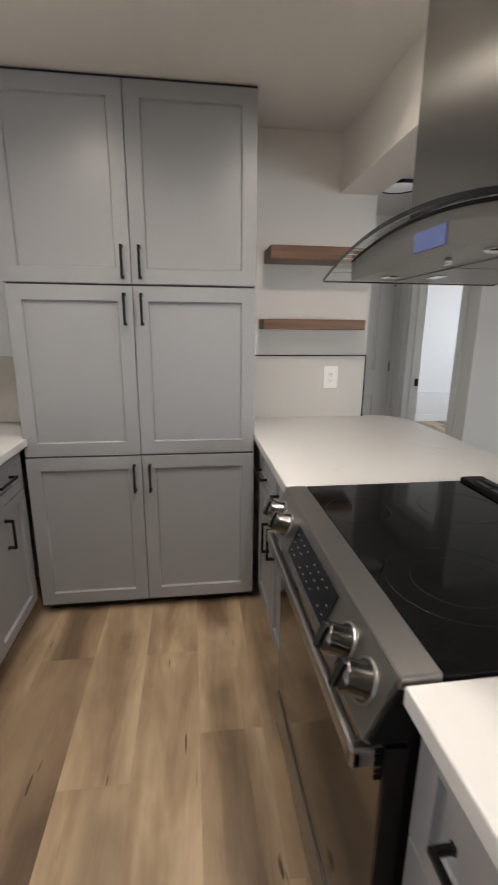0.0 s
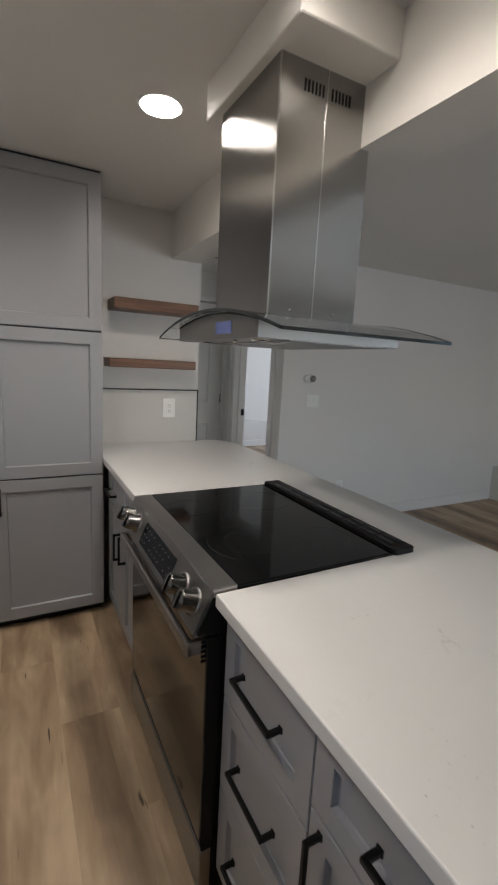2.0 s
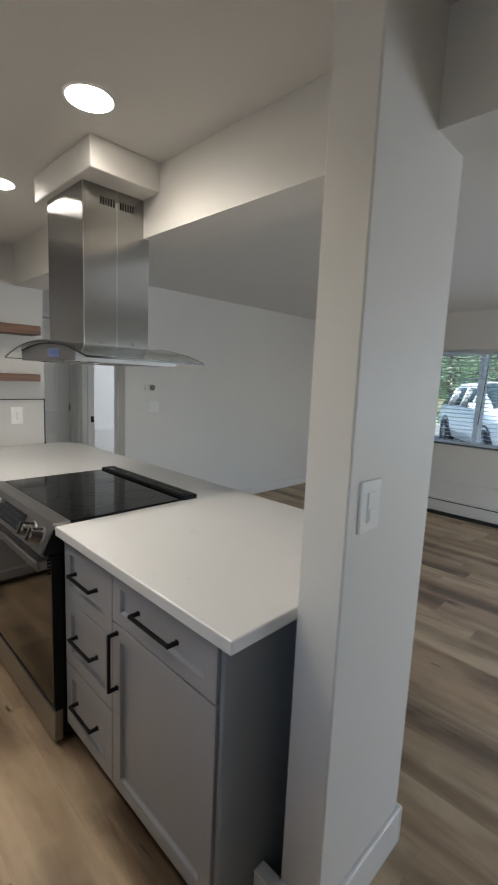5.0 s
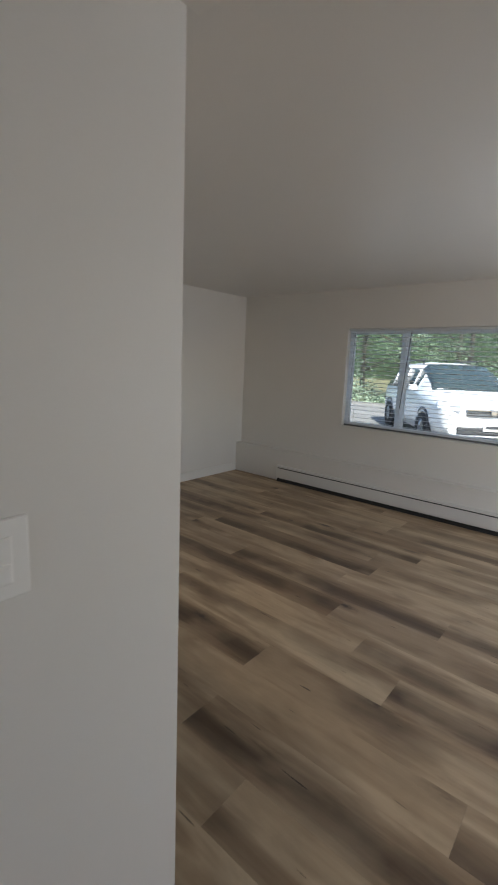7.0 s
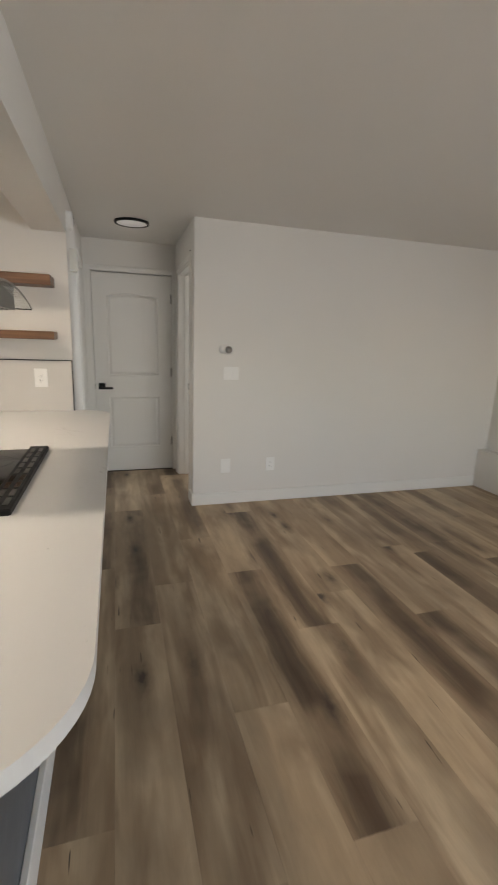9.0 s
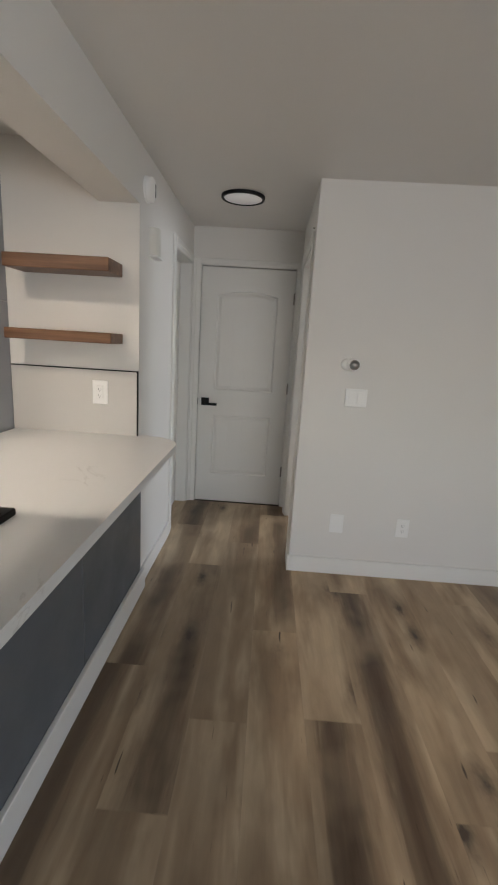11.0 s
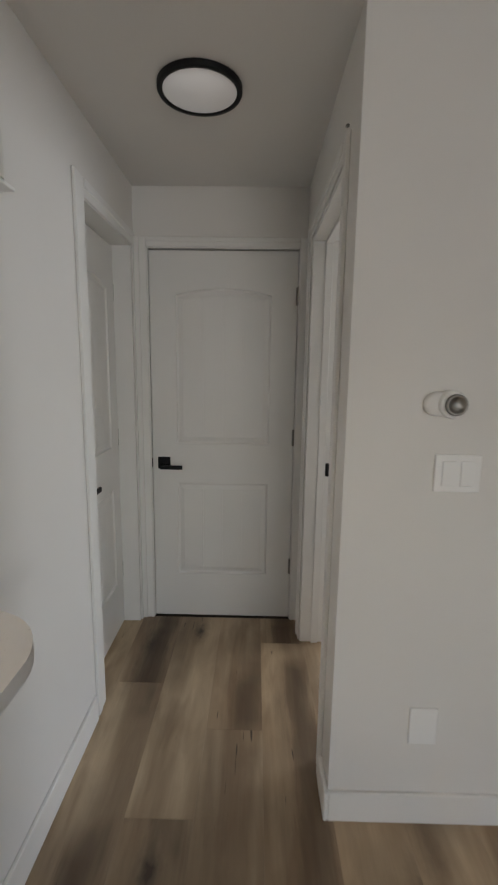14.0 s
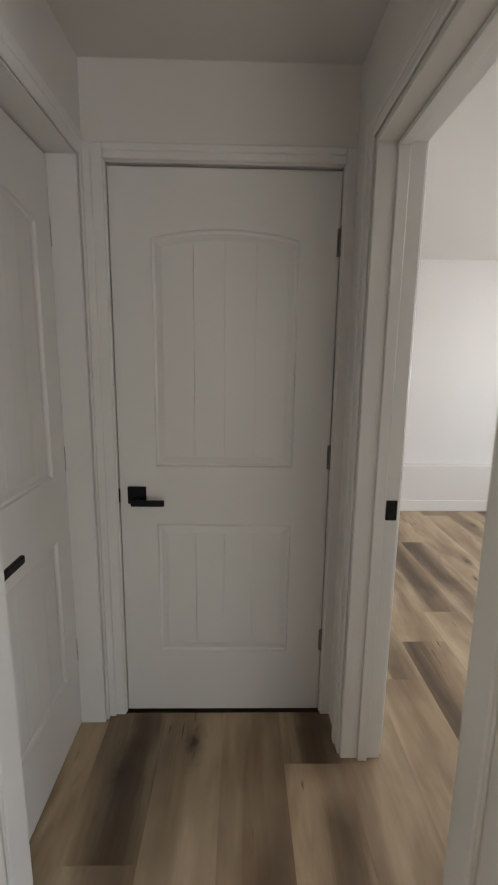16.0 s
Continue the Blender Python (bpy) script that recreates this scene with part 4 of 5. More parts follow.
def wall_plate(kind, x0, x1, z0, z1, y, label, gangs=()):
    """A cover plate on a wall that faces -y, with its inserts. gangs: (kind, x0, x1, z0, z1)."""
    p = thing(kind, ((x0 + x1) / 2, y, z0), label, "outlet" if "outlet" in kind else "switch" if "switch" in kind else "plate")
    part("plate", cover("y", x0, x1, z0, z1, y - 0.0005), PLASTIC, p)
    for k, a0, a1, c0, c1 in gangs:
        f = part(k, boxes((a0, a1, y - 0.0115, y - 0.007, c0, c1), bev=0.0014), PLASTIC, p)
        if k == "receptacle":
            cx = (a0 + a1) / 2
            for cz in (c0 + (c1 - c0) * 0.27, c0 + (c1 - c0) * 0.75):
                for dx, hh in ((-0.0065, 0.0045), (0.0065, 0.0035)):
                    part("slot", boxes((cx + dx - 0.001, cx + dx + 0.001, y - 0.0119, y - 0.0110, cz - hh, cz + hh)), BLACK, f)
                part("slot", boxes((cx - 0.002, cx + 0.002, y - 0.0119, y - 0.0110, cz - 0.0125, cz - 0.0085)), BLACK, f)
    return p


wall_plate("wall_outlet", 0.786, 0.868, 1.080, 1.206, 2.397, "white double outlet on the backsplash", [("receptacle", 0.810, 0.844, 1.108, 1.178)])
wall_plate("light_switch", 2.178, 2.308, 1.106, 1.214, 2.77, "white double rocker switch below the thermostat", [("rocker", 2.198, 2.236, 1.124, 1.196), ("rocker", 2.250, 2.288, 1.124, 1.196)])
wall_plate("blank_plate", 2.166, 2.253, 0.288, 0.413, 2.77, "blank white wall plate near the floor")
wall_plate("wall_outlet", 2.588, 2.668, 0.289, 0.413, 2.77, "white double outlet near the baseboard", [("receptacle", 2.611, 2.645, 0.315, 0.388)])
wall_plate("light_switch", 0.603, 0.690, 1.138, 1.262, -0.61, "white rocker light switch on the wall post", [("rocker", 0.629, 0.664, 1.162, 1.236)])
part("toggle", boxes((0.633, 0.660, -0.6245, -0.6205, 1.166, 1.196), bev=0.001), PLASTIC, bpy.data.objects["light_switch.001"])

th = thing("thermostat", (2.18, 2.77, 1.32), "white wall thermostat with round metal dial", "thermostat")
bm = bmesh.new()
lathe(bm, (2.168, 2.7695, 1.355), "y", [(0.034, 0.0), (0.034, -0.012), (0.028, -0.02), (0.0, -0.02)], 36)
box(bm, 2.168, 2.205, 2.7512, 2.7692, 1.3225, 1.3875, bev=0.003)
lathe(bm, (2.205, 2.7695, 1.355), "y", [(0.038, 0.0), (0.038, -0.026), (0.034, -0.034), (0.0, -0.034)], 36)
part("housing", bm, PLASTIC, th)
part("dial", lathe(bmesh.new(), (2.208, 2.7355, 1.355), "y", [(0.029, 0.0), (0.029, -0.010), (0.024, -0.013), (0.022, -0.009), (0.0, -0.009)], 36), NICKEL, th, "grey metal dial")

sd = thing("smoke_detector", (HALL, 2.522, 2.169), "round white smoke detector high on the wall", "smoke detector")
part("base", lathe(bmesh.new(), (HALL, 2.522, 2.169), "x", [(0.062, 0.0), (0.062, 0.010), (0.0, 0.010)], 40), PLASTIC, sd)
part("cover", lathe(bmesh.new(), (HALL, 2.522, 2.169), "x", [(0.058, 0.011), (0.058, 0.030), (0.050, 0.040), (0.0, 0.043)], 40), PLASTIC, sd)
part("vent_slot", boxes((HALL + 0.0395, HALL + 0.0435, 2.536, 2.547, 2.138, 2.200), bev=0.002), BLACK, sd, "dark vent slot")

ch = thing("door_chime", (HALL, 2.64, 1.86), "white door chime with curved cover on the hall wall", "door chime")
bm = bmesh.new()
prism(bm, [(HALL, 2.585)] + [(HALL + 0.048 * math.sin(math.pi * i / 12) ** 0.7, 2.585 + 0.11 * i / 12) for i in range(1, 12)] + [(HALL, 2.695)], "z", 1.872, 2.012)
part("cover", bm, PLASTIC2, ch)
part("base_tray", boxes((HALL, HALL + 0.045, 2.578, 2.702, 1.862, 1.8715), bev=0.002), PLASTIC, ch)
part("slot", boxes((HALL + 0.018, HALL + 0.036, 2.655, 2.690, 1.8715, 1.8735)), BLACK, ch)


# ---- baseboard heater ----
def build_heater():
    y1, y0 = 2.005, -3.1
    ht = thing("baseboard_heater", (LEDGE, 0, 0.02), "long white hydronic baseboard heater below the window", "heater")
    x = LEDGE
    part("back_plate", boxes((x - 0.004, x, y0, y1, 0.03, 0.205)), HEATER, ht)
    # fins take the near-black colour of the shade inside the cover
    part("heating_element", boxes((x - 0.052, x - 0.006, y0 + 0.01, y1 - 0.01, 0.060, 0.115)), RECESS_SHADE, ht, "heating fins, coloured near-black for the shade inside")
    part("hood", boxes((x - 0.058, x - 0.001, y0, y1, 0.200, 0.206), (x - 0.060, x - 0.056, y0, y1, 0.186, 0.2045), bev=0.001), HEATER, ht)
    # two near-black blocks draw the shade under and behind the cover
    part("floor_gap_shade", boxes((x - 0.050, x - 0.006, y0 + 0.01, y1 - 0.004, 0.002, 0.046)), RECESS_SHADE, ht, "near-black block for the shade between cover and floor")
    part("inner_shade", boxes((x - 0.050, x - 0.005, y0 + 0.01, y1 - 0.01, 0.120, 0.186)), RECESS_SHADE, ht, "near-black block for the shade in the slot below the hood")
    a = y1 - 0.012
    while a > y0:
        b = max(a - 1.52, y0)
        part("front_cover", boxes((x - 0.066, x - 0.062, b + 0.001, a - 0.001, 0.050, 0.176), (x - 0.066, x - 0.050, b + 0.001, a - 0.001, 0.050, 0.054), bev=0.001), HEATER, ht)
        part("joint_strip", boxes((x - 0.0675, x - 0.0655, b - 0.003, b + 0.003, 0.048, 0.178), bev=0.0005), HEATER, ht)
        a = b
    part("end_cap", boxes((x - 0.070, x, y1 - 0.012, y1 + 0.006, 0.022, 0.2085), bev=0.003), HEATER, ht)


build_heater()


# ---- outside the window ----
GZ = -0.04


def ground_mat(name, a, b, scale, bump):
    m = Nodes(name)
    v = m.coords()
    n1, n2 = m.noise(v, scale, 5), m.noise(v, scale * 14, 4)
    c = m.mix(0.4, m.ramp(n1, [(0.3, a), (0.7, b)]), m.ramp(n2, [(0.3, g(0.5)), (0.7, g(1.0))]), "MULTIPLY")
    m.set(Base_Color=c, Roughness=0.9)
    m.bump(n2, bump, 0.02)
    return m.mat


ASPHALT = ground_mat("bleached_paving", (0.16, 0.158, 0.152), (0.22, 0.216, 0.208), 0.8, 0.3)
# pale colour for the strip that reflects daylight into the window
BOUNCE_CONCRETE = ground_mat("pale_concrete", (0.38, 0.37, 0.35), (0.48, 0.47, 0.45), 0.9, 0.2)
SOIL = ground_mat("dry_grass_ground", (0.09, 0.10, 0.045), (0.20, 0.18, 0.09), 0.6, 0.5)


def leaf_mat(name, dark, light):
    m = Nodes(name)
    geo = m.add("NewGeometry")
    c = m.ramp(geo.outputs["Random Per Island"], [(0.0, dark), (0.6, light), (1.0, tuple(c * 1.35 for c in light))])
    m.set(Base_Color=c, Roughness=0.5)
    return m.mat


LEAF = leaf_mat("green_leaves", (0.06, 0.10, 0.06), (0.17, 0.25, 0.14))
LEAF2 = leaf_mat("pale_leaves", (0.08, 0.115, 0.075), (0.21, 0.28, 0.19))
BARK = painted("tree_bark", (0.085, 0.075, 0.062), 0.9, 0.4, 30, 4, 0.6, 0.02)
CARPAINT = painted("white_car_paint", (0.74, 0.75, 0.76), 0.19, 0.02, 200, 2, 0.0)
CARGLASS = black_glass("car_window_glass", (0.035, 0.052, 0.058), 0.05)
CARGLASS.node_tree.nodes["Principled BSDF"].inputs["IOR"].default_value = 1.18
TYRE = painted("tyre_rubber", (0.02, 0.02, 0.021), 0.8, 0.2, 60, 8, 0.1)
ALLOY = painted("wheel_alloy", (0.45, 0.45, 0.46), 0.35, 0.08, 60, 8, 0.02)
ALLOY.node_tree.nodes["Principled BSDF"].inputs["Metallic"].default_value = 1
LAMP = painted("headlight_lens", (0.55, 0.57, 0.6), 0.12, 0.1, 40, 12, 0.02)
DARKPLASTIC = painted("dark_bumper_plastic", (0.05, 0.052, 0.056), 0.55, 0.1, 80, 6, 0.05)

structure("ground", boxes((5.2, 1200, -1200, 1200, GZ - 0.3, GZ)), SOIL, "grass and soil around the building", "ground")
# added reflector strip below the sill, out of view
structure("pavement", boxes((5.2, 7.4, -80, 80, GZ - 0.1, GZ + 0.03)), BOUNCE_CONCRETE, "unseen pale strip added to bounce daylight up at the window", "pavement")
structure("road", boxes((7.4, 17.2, -80, 80, GZ - 0.1, GZ + 0.012)), ASPHALT, "pale grey sun-bleached parking lane", "road")
structure("kerb", boxes((17.2, 17.38, -80, 80, GZ - 0.1, GZ + 0.12), bev=0.02), painted("kerb_concrete", (0.33, 0.32, 0.30), 0.85, 0.15, 40, 2, 0.2), "concrete kerb beyond the road", "kerb")


def build_car(m):
    """A white family car: x forward, y to its left side, z up from the ground."""
    car = thing("parked_car", (0, 0, 0), "white family car parked facing the building", "car")
    # stations along the length: x, sill, belt, roof, half width low, half width at the roof
    st = [(-2.42, 0.48, 0.95, 1.00, 0.80, 0.74), (-2.36, 0.34, 1.02, 1.22, 0.88, 0.66), (-2.10, 0.27, 1.05, 1.46, 0.94, 0.66), (-1.4, 0.25, 1.06, 1.66, 0.965, 0.69), (-0.4, 0.25, 1.06, 1.70, 0.97, 0.70), (0.35, 0.25, 1.05, 1.66, 0.97, 0.68),
          (0.75, 0.25, 1.045, 1.52, 0.98, 0.69), (1.15, 0.25, 1.05, 1.30, 0.975, 0.72), (1.45, 0.26, 1.06, 1.13, 0.965, 0.80), (1.95, 0.27, 1.00, 1.05, 0.94, 0.74), (2.25, 0.28, 0.90, 0.95, 0.88, 0.66), (2.40, 0.33, 0.70, 0.76, 0.78, 0.54)]
    bm = bmesh.new()
    rings = []
    for x, lo, belt, roof, w, wr in st:
        half = [(w * 0.92, lo), (w, lo + (belt - lo) * 0.35), (w * 0.995, lo + (belt - lo) * 0.75), (w * 0.965, belt), (wr + (w * 0.965 - wr) * 0.25, belt + (roof - belt) * 0.75), (wr * 0.92, roof - (roof - belt) * 0.06), (wr * 0.5, roof)]
        ring = [bm.verts.new((x, y, z)) for y, z in half] + [bm.verts.new((x, -y, z)) for y, z in reversed(half)]
        rings.append(ring)
    n = len(rings[0])
    screen, sides = [], {}
    for k, (a, b) in enumerate(zip(rings, rings[1:])):
        for i in range(n):
            q = (a[i], a[(i + 1) % n], b[(i + 1) % n], b[i])
            if k in (5, 6, 7) and 4 <= i <= 8:
                screen.append([v.co.copy() for v in q])
            elif k in (2, 3, 4, 5) and i in (3, 9):
                sides[(k, i)] = [v.co.copy() for v in q]
            else:
                bm.faces.new(q).smooth = True
    bm.faces.new(rings[0])
    bm.faces.new(rings[-1])
    part("body", bm, CARPAINT, car, "white painted body")

    def glazing(name, quads, label=""):
        t = bmesh.new()
        for q in quads:
            t.faces.new([t.verts.new(p) for p in q]).smooth = True
        bmesh.ops.remove_doubles(t, verts=t.verts[:], dist=1e-4)
        bmesh.ops.solidify(t, geom=t.faces[:], thickness=0.006)
        return part(name, t, CARGLASS, car, label)

    glazing("windscreen", screen, "dark sloping windscreen")
    for (k, i), q in sides.items():
        glazing("side_window", [q])
        a, b = (q[2], q[3])
        part("window_pillar", rod(bmesh.new(), a, b, 0.028, 8), CARPAINT, car)

    def quad(name, pts, material, thick, parent, label=""):
        """A thin curved-free panel through four corners, pushed along its normal."""
        t = bmesh.new()
        vs = [Vector(p) for p in pts]
        nrm = (vs[1] - vs[0]).cross(vs[3] - vs[0]).normalized() * thick
        a = [t.verts.new(v) for v in vs]
        b = [t.verts.new(v + nrm) for v in vs]
        t.faces.new(a)
        t.faces.new(b)
        for i in range(4):
            t.faces.new((a[i], a[(i + 1) % 4], b[(i + 1) % 4], b[i]))
        return part(name, t, material, parent, label)

    for s in (1, -1):
        mirror = boxes((0.86, 1.02, s * 1.0 - 0.0, s * 1.0 + s * 0.17, 1.06, 1.20) if s > 0 else (0.86, 1.02, -1.17, -1.0, 1.06, 1.20), bev=0.03)
        part("wing_mirror", mirror, CARPAINT, car)
        quad("headlight", [(2.12, s * 0.90, 0.80), (2.38, s * 0.58, 0.74), (2.34, s * 0.56, 0.88), (2.05, s * 0.88, 0.97)], LAMP, 0.07 * -s, car, "clear headlight")
        part("fog_lamp", lathe(bmesh.new(), (2.33, s * 0.66, 0.42), "x", [(0.055, 0.0), (0.055, 0.04), (0.0, 0.045)], 20), LAMP, car)
        for x in (1.42, -1.45):
            wl = part("wheel", lathe(bmesh.new(), (x, s * 0.885, 0.335), "y", [(0.20, -0.11), (0.30, -0.115), (0.335, -0.085), (0.335, 0.085), (0.30, 0.115), (0.20, 0.11)], 36), TYRE, car, "black tyre on an alloy wheel")
            rim = lathe(bmesh.new(), (x, s * 0.885, 0.335), "y", [(0.205, -0.10), (0.205, 0.10)], 36)
            for k in range(10):
                a = 2 * math.pi * k / 10
                rod(rim, (x, s * 0.985, 0.335), (x + 0.205 * math.cos(a), s * 0.975, 0.335 + 0.205 * math.sin(a)), 0.018, 6)
            lathe(rim, (x, s * 0.985, 0.335), "y", [(0.05, -0.03), (0.05, 0.02), (0.0, 0.025)], 16)
            part("rim", rim, ALLOY, wl)
            part("wheel_arch", lathe(bmesh.new(), (x, s * 0.93, 0.36), "y", [(0.36, -0.045), (0.41, -0.045), (0.41, 0.058), (0.36, 0.058)], 36), DARKPLASTIC, car)
    for k in range(3):
        part("grille_bar", boxes((2.30, 2.43, -0.48, 0.48, 0.71 + 0.05 * k, 0.735 + 0.05 * k), bev=0.006), CHROME if k == 2 else DARKPLASTIC, car)
    part("badge", boxes((2.42, 2.445, -0.06, 0.06, 0.73, 0.82), bev=0.01), CHROME, car, "plain chrome badge shape")
    part("lower_grille", boxes((2.30, 2.425, -0.62, 0.62, 0.36, 0.50), bev=0.02), DARKPLASTIC, car, "dark lower grille")
    part("number_plate", boxes((2.425, 2.438, -0.16, 0.16, 0.44, 0.58), bev=0.004), PLASTIC, car, "white number plate, not readable")
    part("plate_marks", boxes((2.437, 2.4395, -0.12, 0.12, 0.485, 0.54)), DARKPLASTIC, car)
    part("front_spoiler", boxes((2.05, 2.40, -0.80, 0.80, 0.20, 0.31), bev=0.03), DARKPLASTIC, car)
    for y in (-0.35, 0.25):
        part("wiper", rod(bmesh.new(), (1.37, y, 1.12), (1.08, y + 0.5, 1.29), 0.008, 6), BLACK, car)
    for s in (1, -1):
        part("roof_rail", rod(bmesh.new(), (-1.5, s * 0.60, 1.72), (0.1, s * 0.60, 1.755), 0.018, 8), DARKPLASTIC, car)
        for x in (-1.35, -0.05):
            part("rail_foot", rod(bmesh.new(), (x, s * 0.60, 1.58), (x, s * 0.60, 1.74), 0.02, 8), DARKPLASTIC, car)
    car.matrix_world = m


build_car(pose(11.44, 1.93, GZ + 0.012, 0, 0, 216))


def build_tree(x, y, h, spread, seed, leaf, n=7500, trunk_r=0.14, low=0.35):
    """A tapered trunk with limbs, and a crown of small leaf clumps with gaps."""
    rng = random.Random(seed)
    t = thing("tree", (x, y, GZ), "leafy green tree beyond the road", "tree", "trees outside")
    bm = bmesh.new()

    def limb(a, b, r0, r1, k=8):
        a, b = Vector(a), Vector(b)
        c = bmesh.new()
        bmesh.ops.create_cone(c, cap_ends=True, segments=k, radius1=r0, radius2=r1, depth=(b - a).length)
        merge(bm, c, Matrix.Translation((a + b) / 2) @ (b - a).to_track_quat("Z", "Y").to_matrix().to_4x4())

    p = Vector((x, y, GZ - 0.05))
    tips = []
    for i in range(5):
        q = p + Vector((rng.uniform(-0.12, 0.12), rng.uniform(-0.12, 0.12), h * 0.17))
        limb(p, q, trunk_r * (1 - i * 0.16), trunk_r * (0.84 - i * 0.16))
        p = q
        for _ in range(3):
            a = rng.uniform(0, 6.28)
            e = p + Vector((math.cos(a) * spread * rng.uniform(0.4, 0.9), math.sin(a) * spread * rng.uniform(0.4, 0.9), h * rng.uniform(0.04, 0.16)))
            if p.z > GZ + h * low * 0.8:
                limb(p, e, trunk_r * 0.35, trunk_r * 0.1, 6)
            tips.append(e)
    part("trunk", bm, BARK, t)
    bm = bmesh.new()
    clumps = []
    for _ in range(46):
        tip = rng.choice(tips)
        c = tip + Vector((rng.gauss(0, spread * 0.3), rng.gauss(0, spread * 0.3), rng.gauss(0, h * 0.07)))
        c.z = max(c.z, GZ + h * low)
        clumps.append((c, rng.uniform(0.25, 0.6) * spread * 0.45))
    for _ in range(n):
        c, r = rng.choice(clumps)
        o = c + Vector((rng.gauss(0, r * 0.6), rng.gauss(0, r * 0.6), rng.gauss(0, r * 0.5)))
        s = rng.uniform(0.03, 0.065)
        u = Vector((rng.gauss(0, 1), rng.gauss(0, 1), rng.gauss(0, 0.6))).normalized()
        w = u.cross(Vector((rng.gauss(0, 1), rng.gauss(0, 1), rng.gauss(0, 1)))).normalized()
        bm.faces.new([bm.verts.new(o + u * a + w * b) for a, b in ((-s, 0), (0, -s * 0.45), (s, 0), (0, s * 0.45))])
    part("crown", bm, leaf, t)


for x, y, h, sp, seed, lf, low in ((19.5, 3.4, 6.5, 2.2, 1, LEAF2, 0.25), (20.5, 6.6, 7.5, 2.4, 2, LEAF, 0.22), (19.8, 0.4, 6.0, 2.3, 3, LEAF, 0.15), (20.5, -3.0, 7.0, 2.5, 4, LEAF2, 0.15), (22.5, 9.5, 8.0, 2.6, 5, LEAF, 0.2), (23.0, 2.2, 8.5, 2.8, 6, LEAF, 0.1), (22.5, -6.5, 8.0, 2.8, 7, LEAF, 0.1), (23.5, 5.0, 8.0, 2.8, 8, LEAF2, 0.1), (23.0, -1.2, 8.0, 2.8, 9, LEAF, 0.08), (24.5, 12.5, 8.5, 3.0, 10, LEAF2, 0.1), (24.5, 8.0, 9.0, 3.0, 11, LEAF, 0.05), (24.5, -10, 9.0, 3.0, 12, LEAF, 0.05)):
    build_tree(x, y, h, sp, seed, lf, low=low)


def shrubs():
    rng = random.Random(44)
    bm = bmesh.new()
    for _ in range(22000):
        y = rng.uniform(-16, 18)
        x = rng.uniform(18.2, 21.0)
        top = 0.8 + 0.5 * math.sin(y * 1.7) + 0.4 * math.sin(y * 0.6 + 1) + 0.25 * math.sin(y * 4.1)
        o = Vector((x, y, GZ + abs(rng.gauss(0, 0.5)) * max(top, 0.25)))
        s = rng.uniform(0.035, 0.085)
        u = Vector((rng.gauss(0, 1), rng.gauss(0, 1), rng.gauss(0, 0.8))).normalized()
        w = u.cross(Vector((rng.gauss(0, 1), rng.gauss(0, 1), rng.gauss(0, 1)))).normalized()
        bm.faces.new([bm.verts.new(o + u * a + w * b) for a, b in ((-s, 0), (0, -s * 0.45), (s, 0), (0, s * 0.45))])
    solid("shrubs", bm, LEAF2, "low pale green shrubs along the kerb", "shrubs", kind="stuff")


shrubs()
structure("backdrop", boxes((60, 60.5, -90, 90, GZ, 9)), painted("far_woods", (0.05, 0.085, 0.04), 0.9, 0.5, 3, 0.3, 0.0), "far dark green woods", "backdrop")


# ---- floor planks ----
PW, GAP, PLEN = 0.2265, 0.0001, 1.585
PLANKS = {}
tint = random.Random(21)
# boards of a known look: a point on the board, heart strength, heart place across, tone
KNOWN = [(1.15, 3.6, 1.0, 0.62, 0.15), (1.15, 2.6, 0.82, 0.60, 0.40), (1.15, 0.9, 0.9, 0.25, 0.35), (1.38, 3.3, 0.60, 0.1, 0.45), (1.38, 2.0, 0.95, 0.62, 0.50), (1.38, 0.4, 0.5, 0.5, 0.40),
         (1.60, 3.5, 0.78, 0.80, 0.50), (1.60, 2.0, 0.30, 0.5, 0.28), (1.60, 0.6, 0.55, 0.5, 0.35), (1.60, -0.8, 0.95, 0.4, 0.40), (1.83, 3.8, 1.0, 0.55, 0.30), (1.83, 2.9, 0.82, 0.80, 0.85), (1.83, 1.3, 0.45, 0.3, 0.95), (1.83, -0.2, 0.6, 0.9, 0.70),
         (2.06, 2.4, 0.45, 0.6, 0.85), (2.06, 0.8, 0.98, 0.45, 0.60), (2.06, -0.6, 0.7, 0.7, 0.65), (2.29, 2.65, 0.5, 0.5, 0.65), (2.29, 1.7, 0.98, 0.50, 0.70), (2.29, 0.2, 0.62, 0.75, 0.95), (2.29, -1.2, 1.0, 0.5, 0.45), (2.51, 2.0, 0.55, 0.5, 0.75), (2.51, 0.4, 0.35, 0.5, 0.90),
         (0.17, 0.5, 0.80, 0.55, 0.85), (0.17, 1.6, 0.78, 0.45, 1.0), (-0.06, 0.9, 0.30, 0.4, 0.95), (-0.28, 0.8, 0.70, 0.75, 0.95), (-0.06, 1.8, 0.3, 0.5, 0.9), (-0.28, 1.5, 0.40, 0.5, 0.85)]


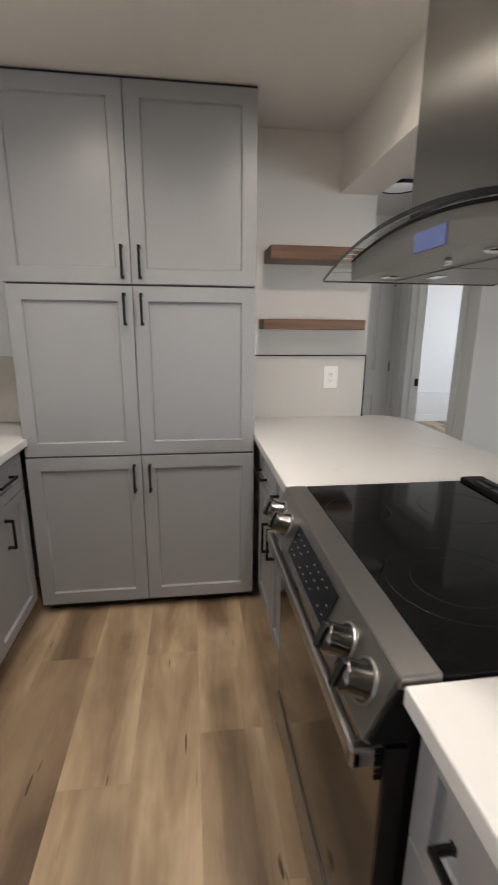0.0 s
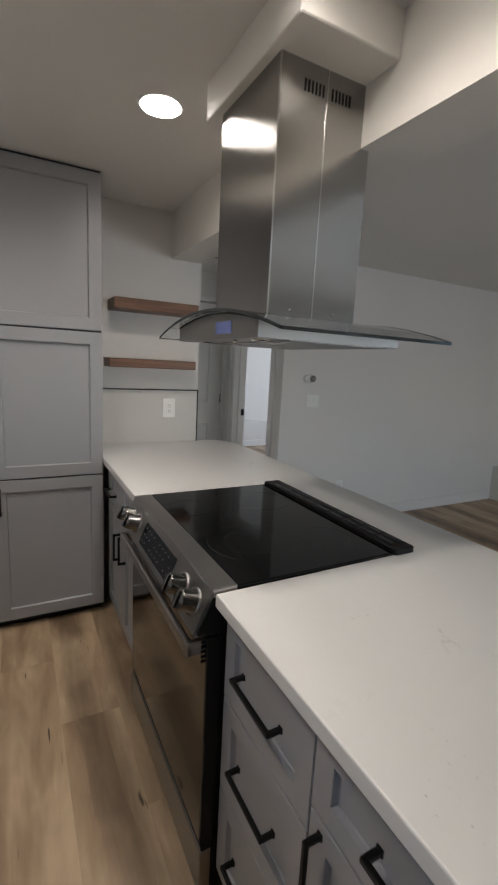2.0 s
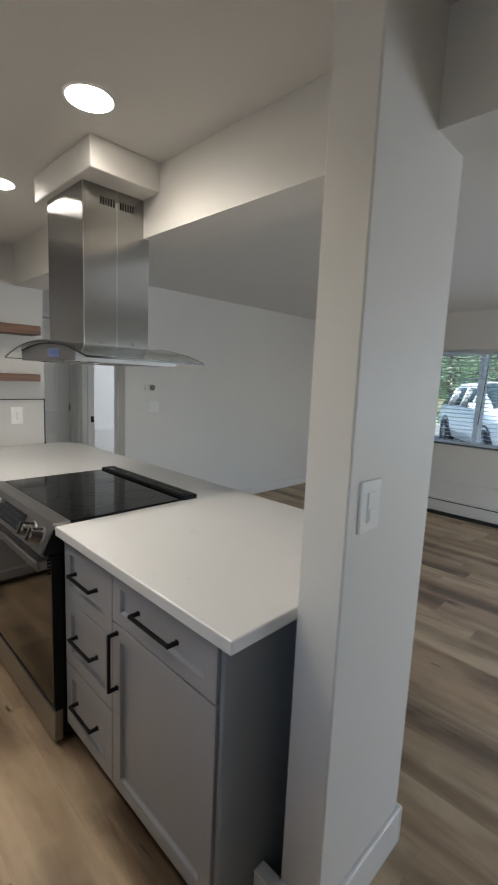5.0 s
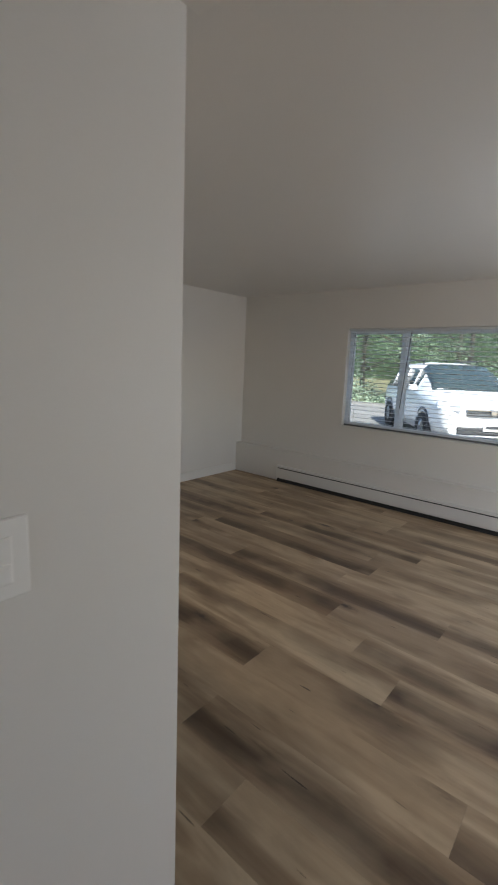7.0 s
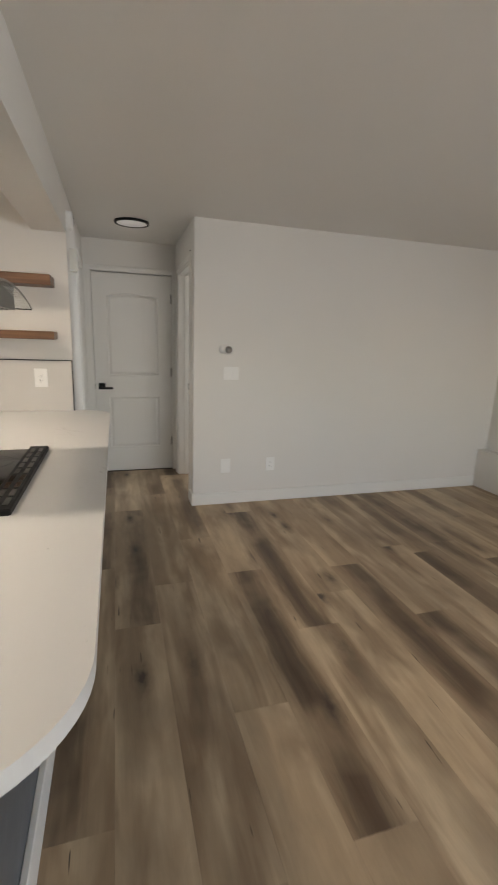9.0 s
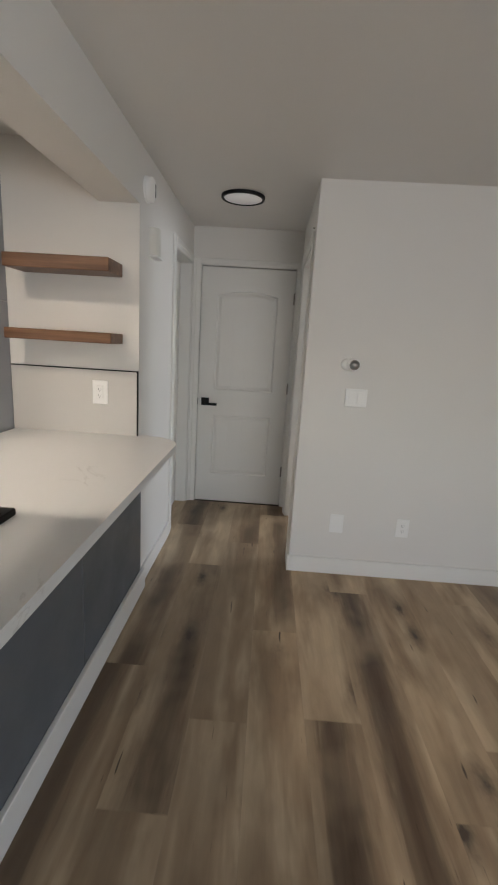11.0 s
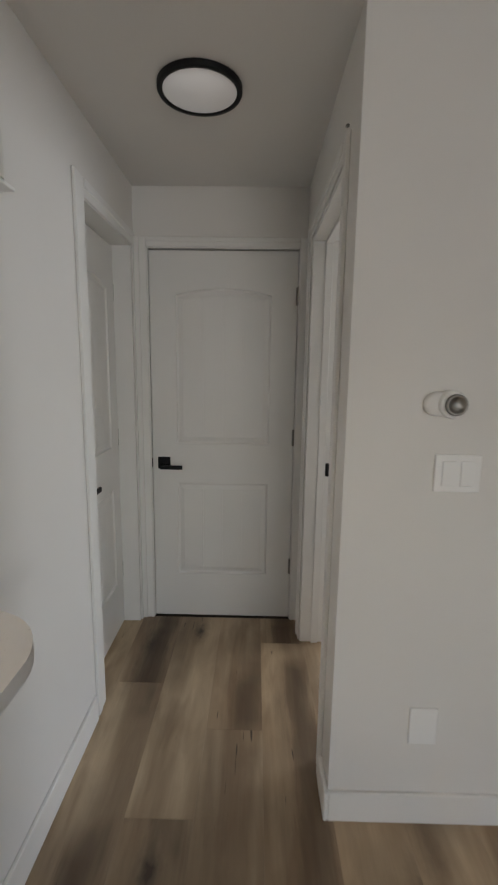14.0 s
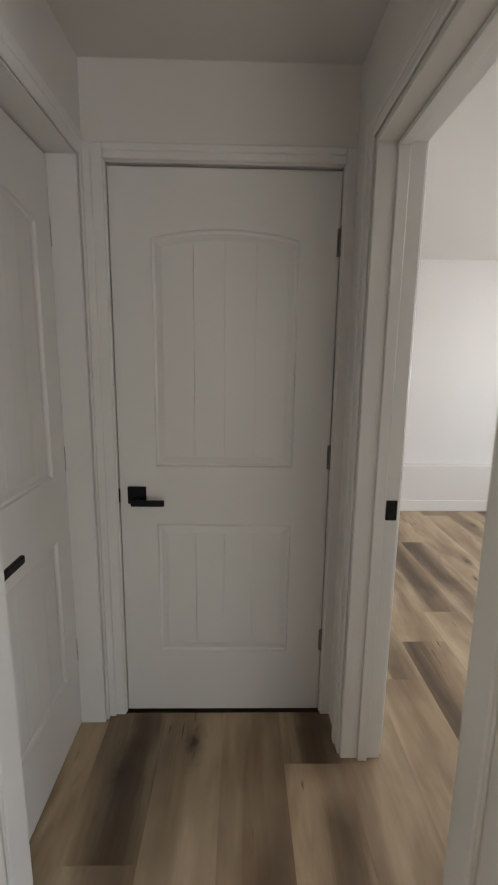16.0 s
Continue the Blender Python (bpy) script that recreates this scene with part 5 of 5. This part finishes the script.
def plank(x0, x1, y0, y1):
    """One board, its long edges slightly eased. Alike boards share a mesh."""
    key = (round(x1 - x0, 5), round(y1 - y0, 5))
    if key not in PLANKS:
        w, l = key[0] / 2 - GAP, key[1] / 2 - GAP
        e = 0.0004
        bm = bmesh.new()
        rows = [(w, l, -0.006), (w, l, -e), (w - e, l - e, 0.0)]
        rings = [[bm.verts.new((sx * a, sy * b, z)) for sx, sy in ((-1, -1), (1, -1), (1, 1), (-1, 1))] for a, b, z in rows]
        for r0, r1 in zip(rings, rings[1:]):
            for i in range(4):
                bm.faces.new((r0[i], r0[(i + 1) % 4], r1[(i + 1) % 4], r1[i]))
        bm.faces.new(rings[-1])
        PLANKS[key] = mesh_of("plank", bm, PLANK)
    ob = new("plank", PLANKS[key])
    ob.location = ((x0 + x1) / 2, (y0 + y1) / 2, 0)
    ob.parent = floor
    look_of = (tint.choice((0.2, 0.35, 0.5, 0.62, 0.8, 0.95)), tint.uniform(0.1, 0.9), tint.uniform(0.25, 1.0))
    for kx, ky, strength, place, tone in KNOWN:
        if x0 <= kx < x1 and y0 <= ky < y1:
            look_of = (strength, place, tone)
    ob.color = (*look_of, 1)


def lay(x0, x1, y0, y1, joint):
    ends = [y0]
    k = math.ceil((y0 - joint) / PLEN)
    while joint + k * PLEN < y1:
        if joint + k * PLEN > y0 + 0.02:
            ends.append(joint + k * PLEN)
        k += 1
    ends.append(y1)
    for a, b in zip(ends, ends[1:]):
        if b - a > 0.01:
            plank(x0, x1, a, b)


dice = random.Random(7)
x = 0.055 - 6 * 0.225
kitchen_joint = {0.055: 1.268, -0.17: 1.688, -0.395: 1.115}
for i in range(9):
    x0 = max(x + 0.225 * i, -1.31)
    lay(x0, x + 0.225 * (i + 1), -3.2, 2.405, kitchen_joint.get(round(x + 0.225 * i, 3), dice.uniform(0, PLEN)))
lay(0.73, 0.8135, -3.2, 2.405, 0.4)
joints = {0: 0.9, 1: 1.79, 2: 1.165, 3: 1.53, 4: 2.11, 5: 1.575, 6: 0.95, 7: 1.225, 10: 1.68}
for i in range(19):
    x0, x1 = 0.8135 + PW * i, min(0.8135 + PW * (i + 1), EAST)
    j = joints.get(i, dice.uniform(0, PLEN))
    hi = 3.93 if x1 < 1.9 else 6.53 if i > 4 else 3.93
    if x1 - x0 > 0.02:
        lay(x0, x1, -3.2, hi, j)
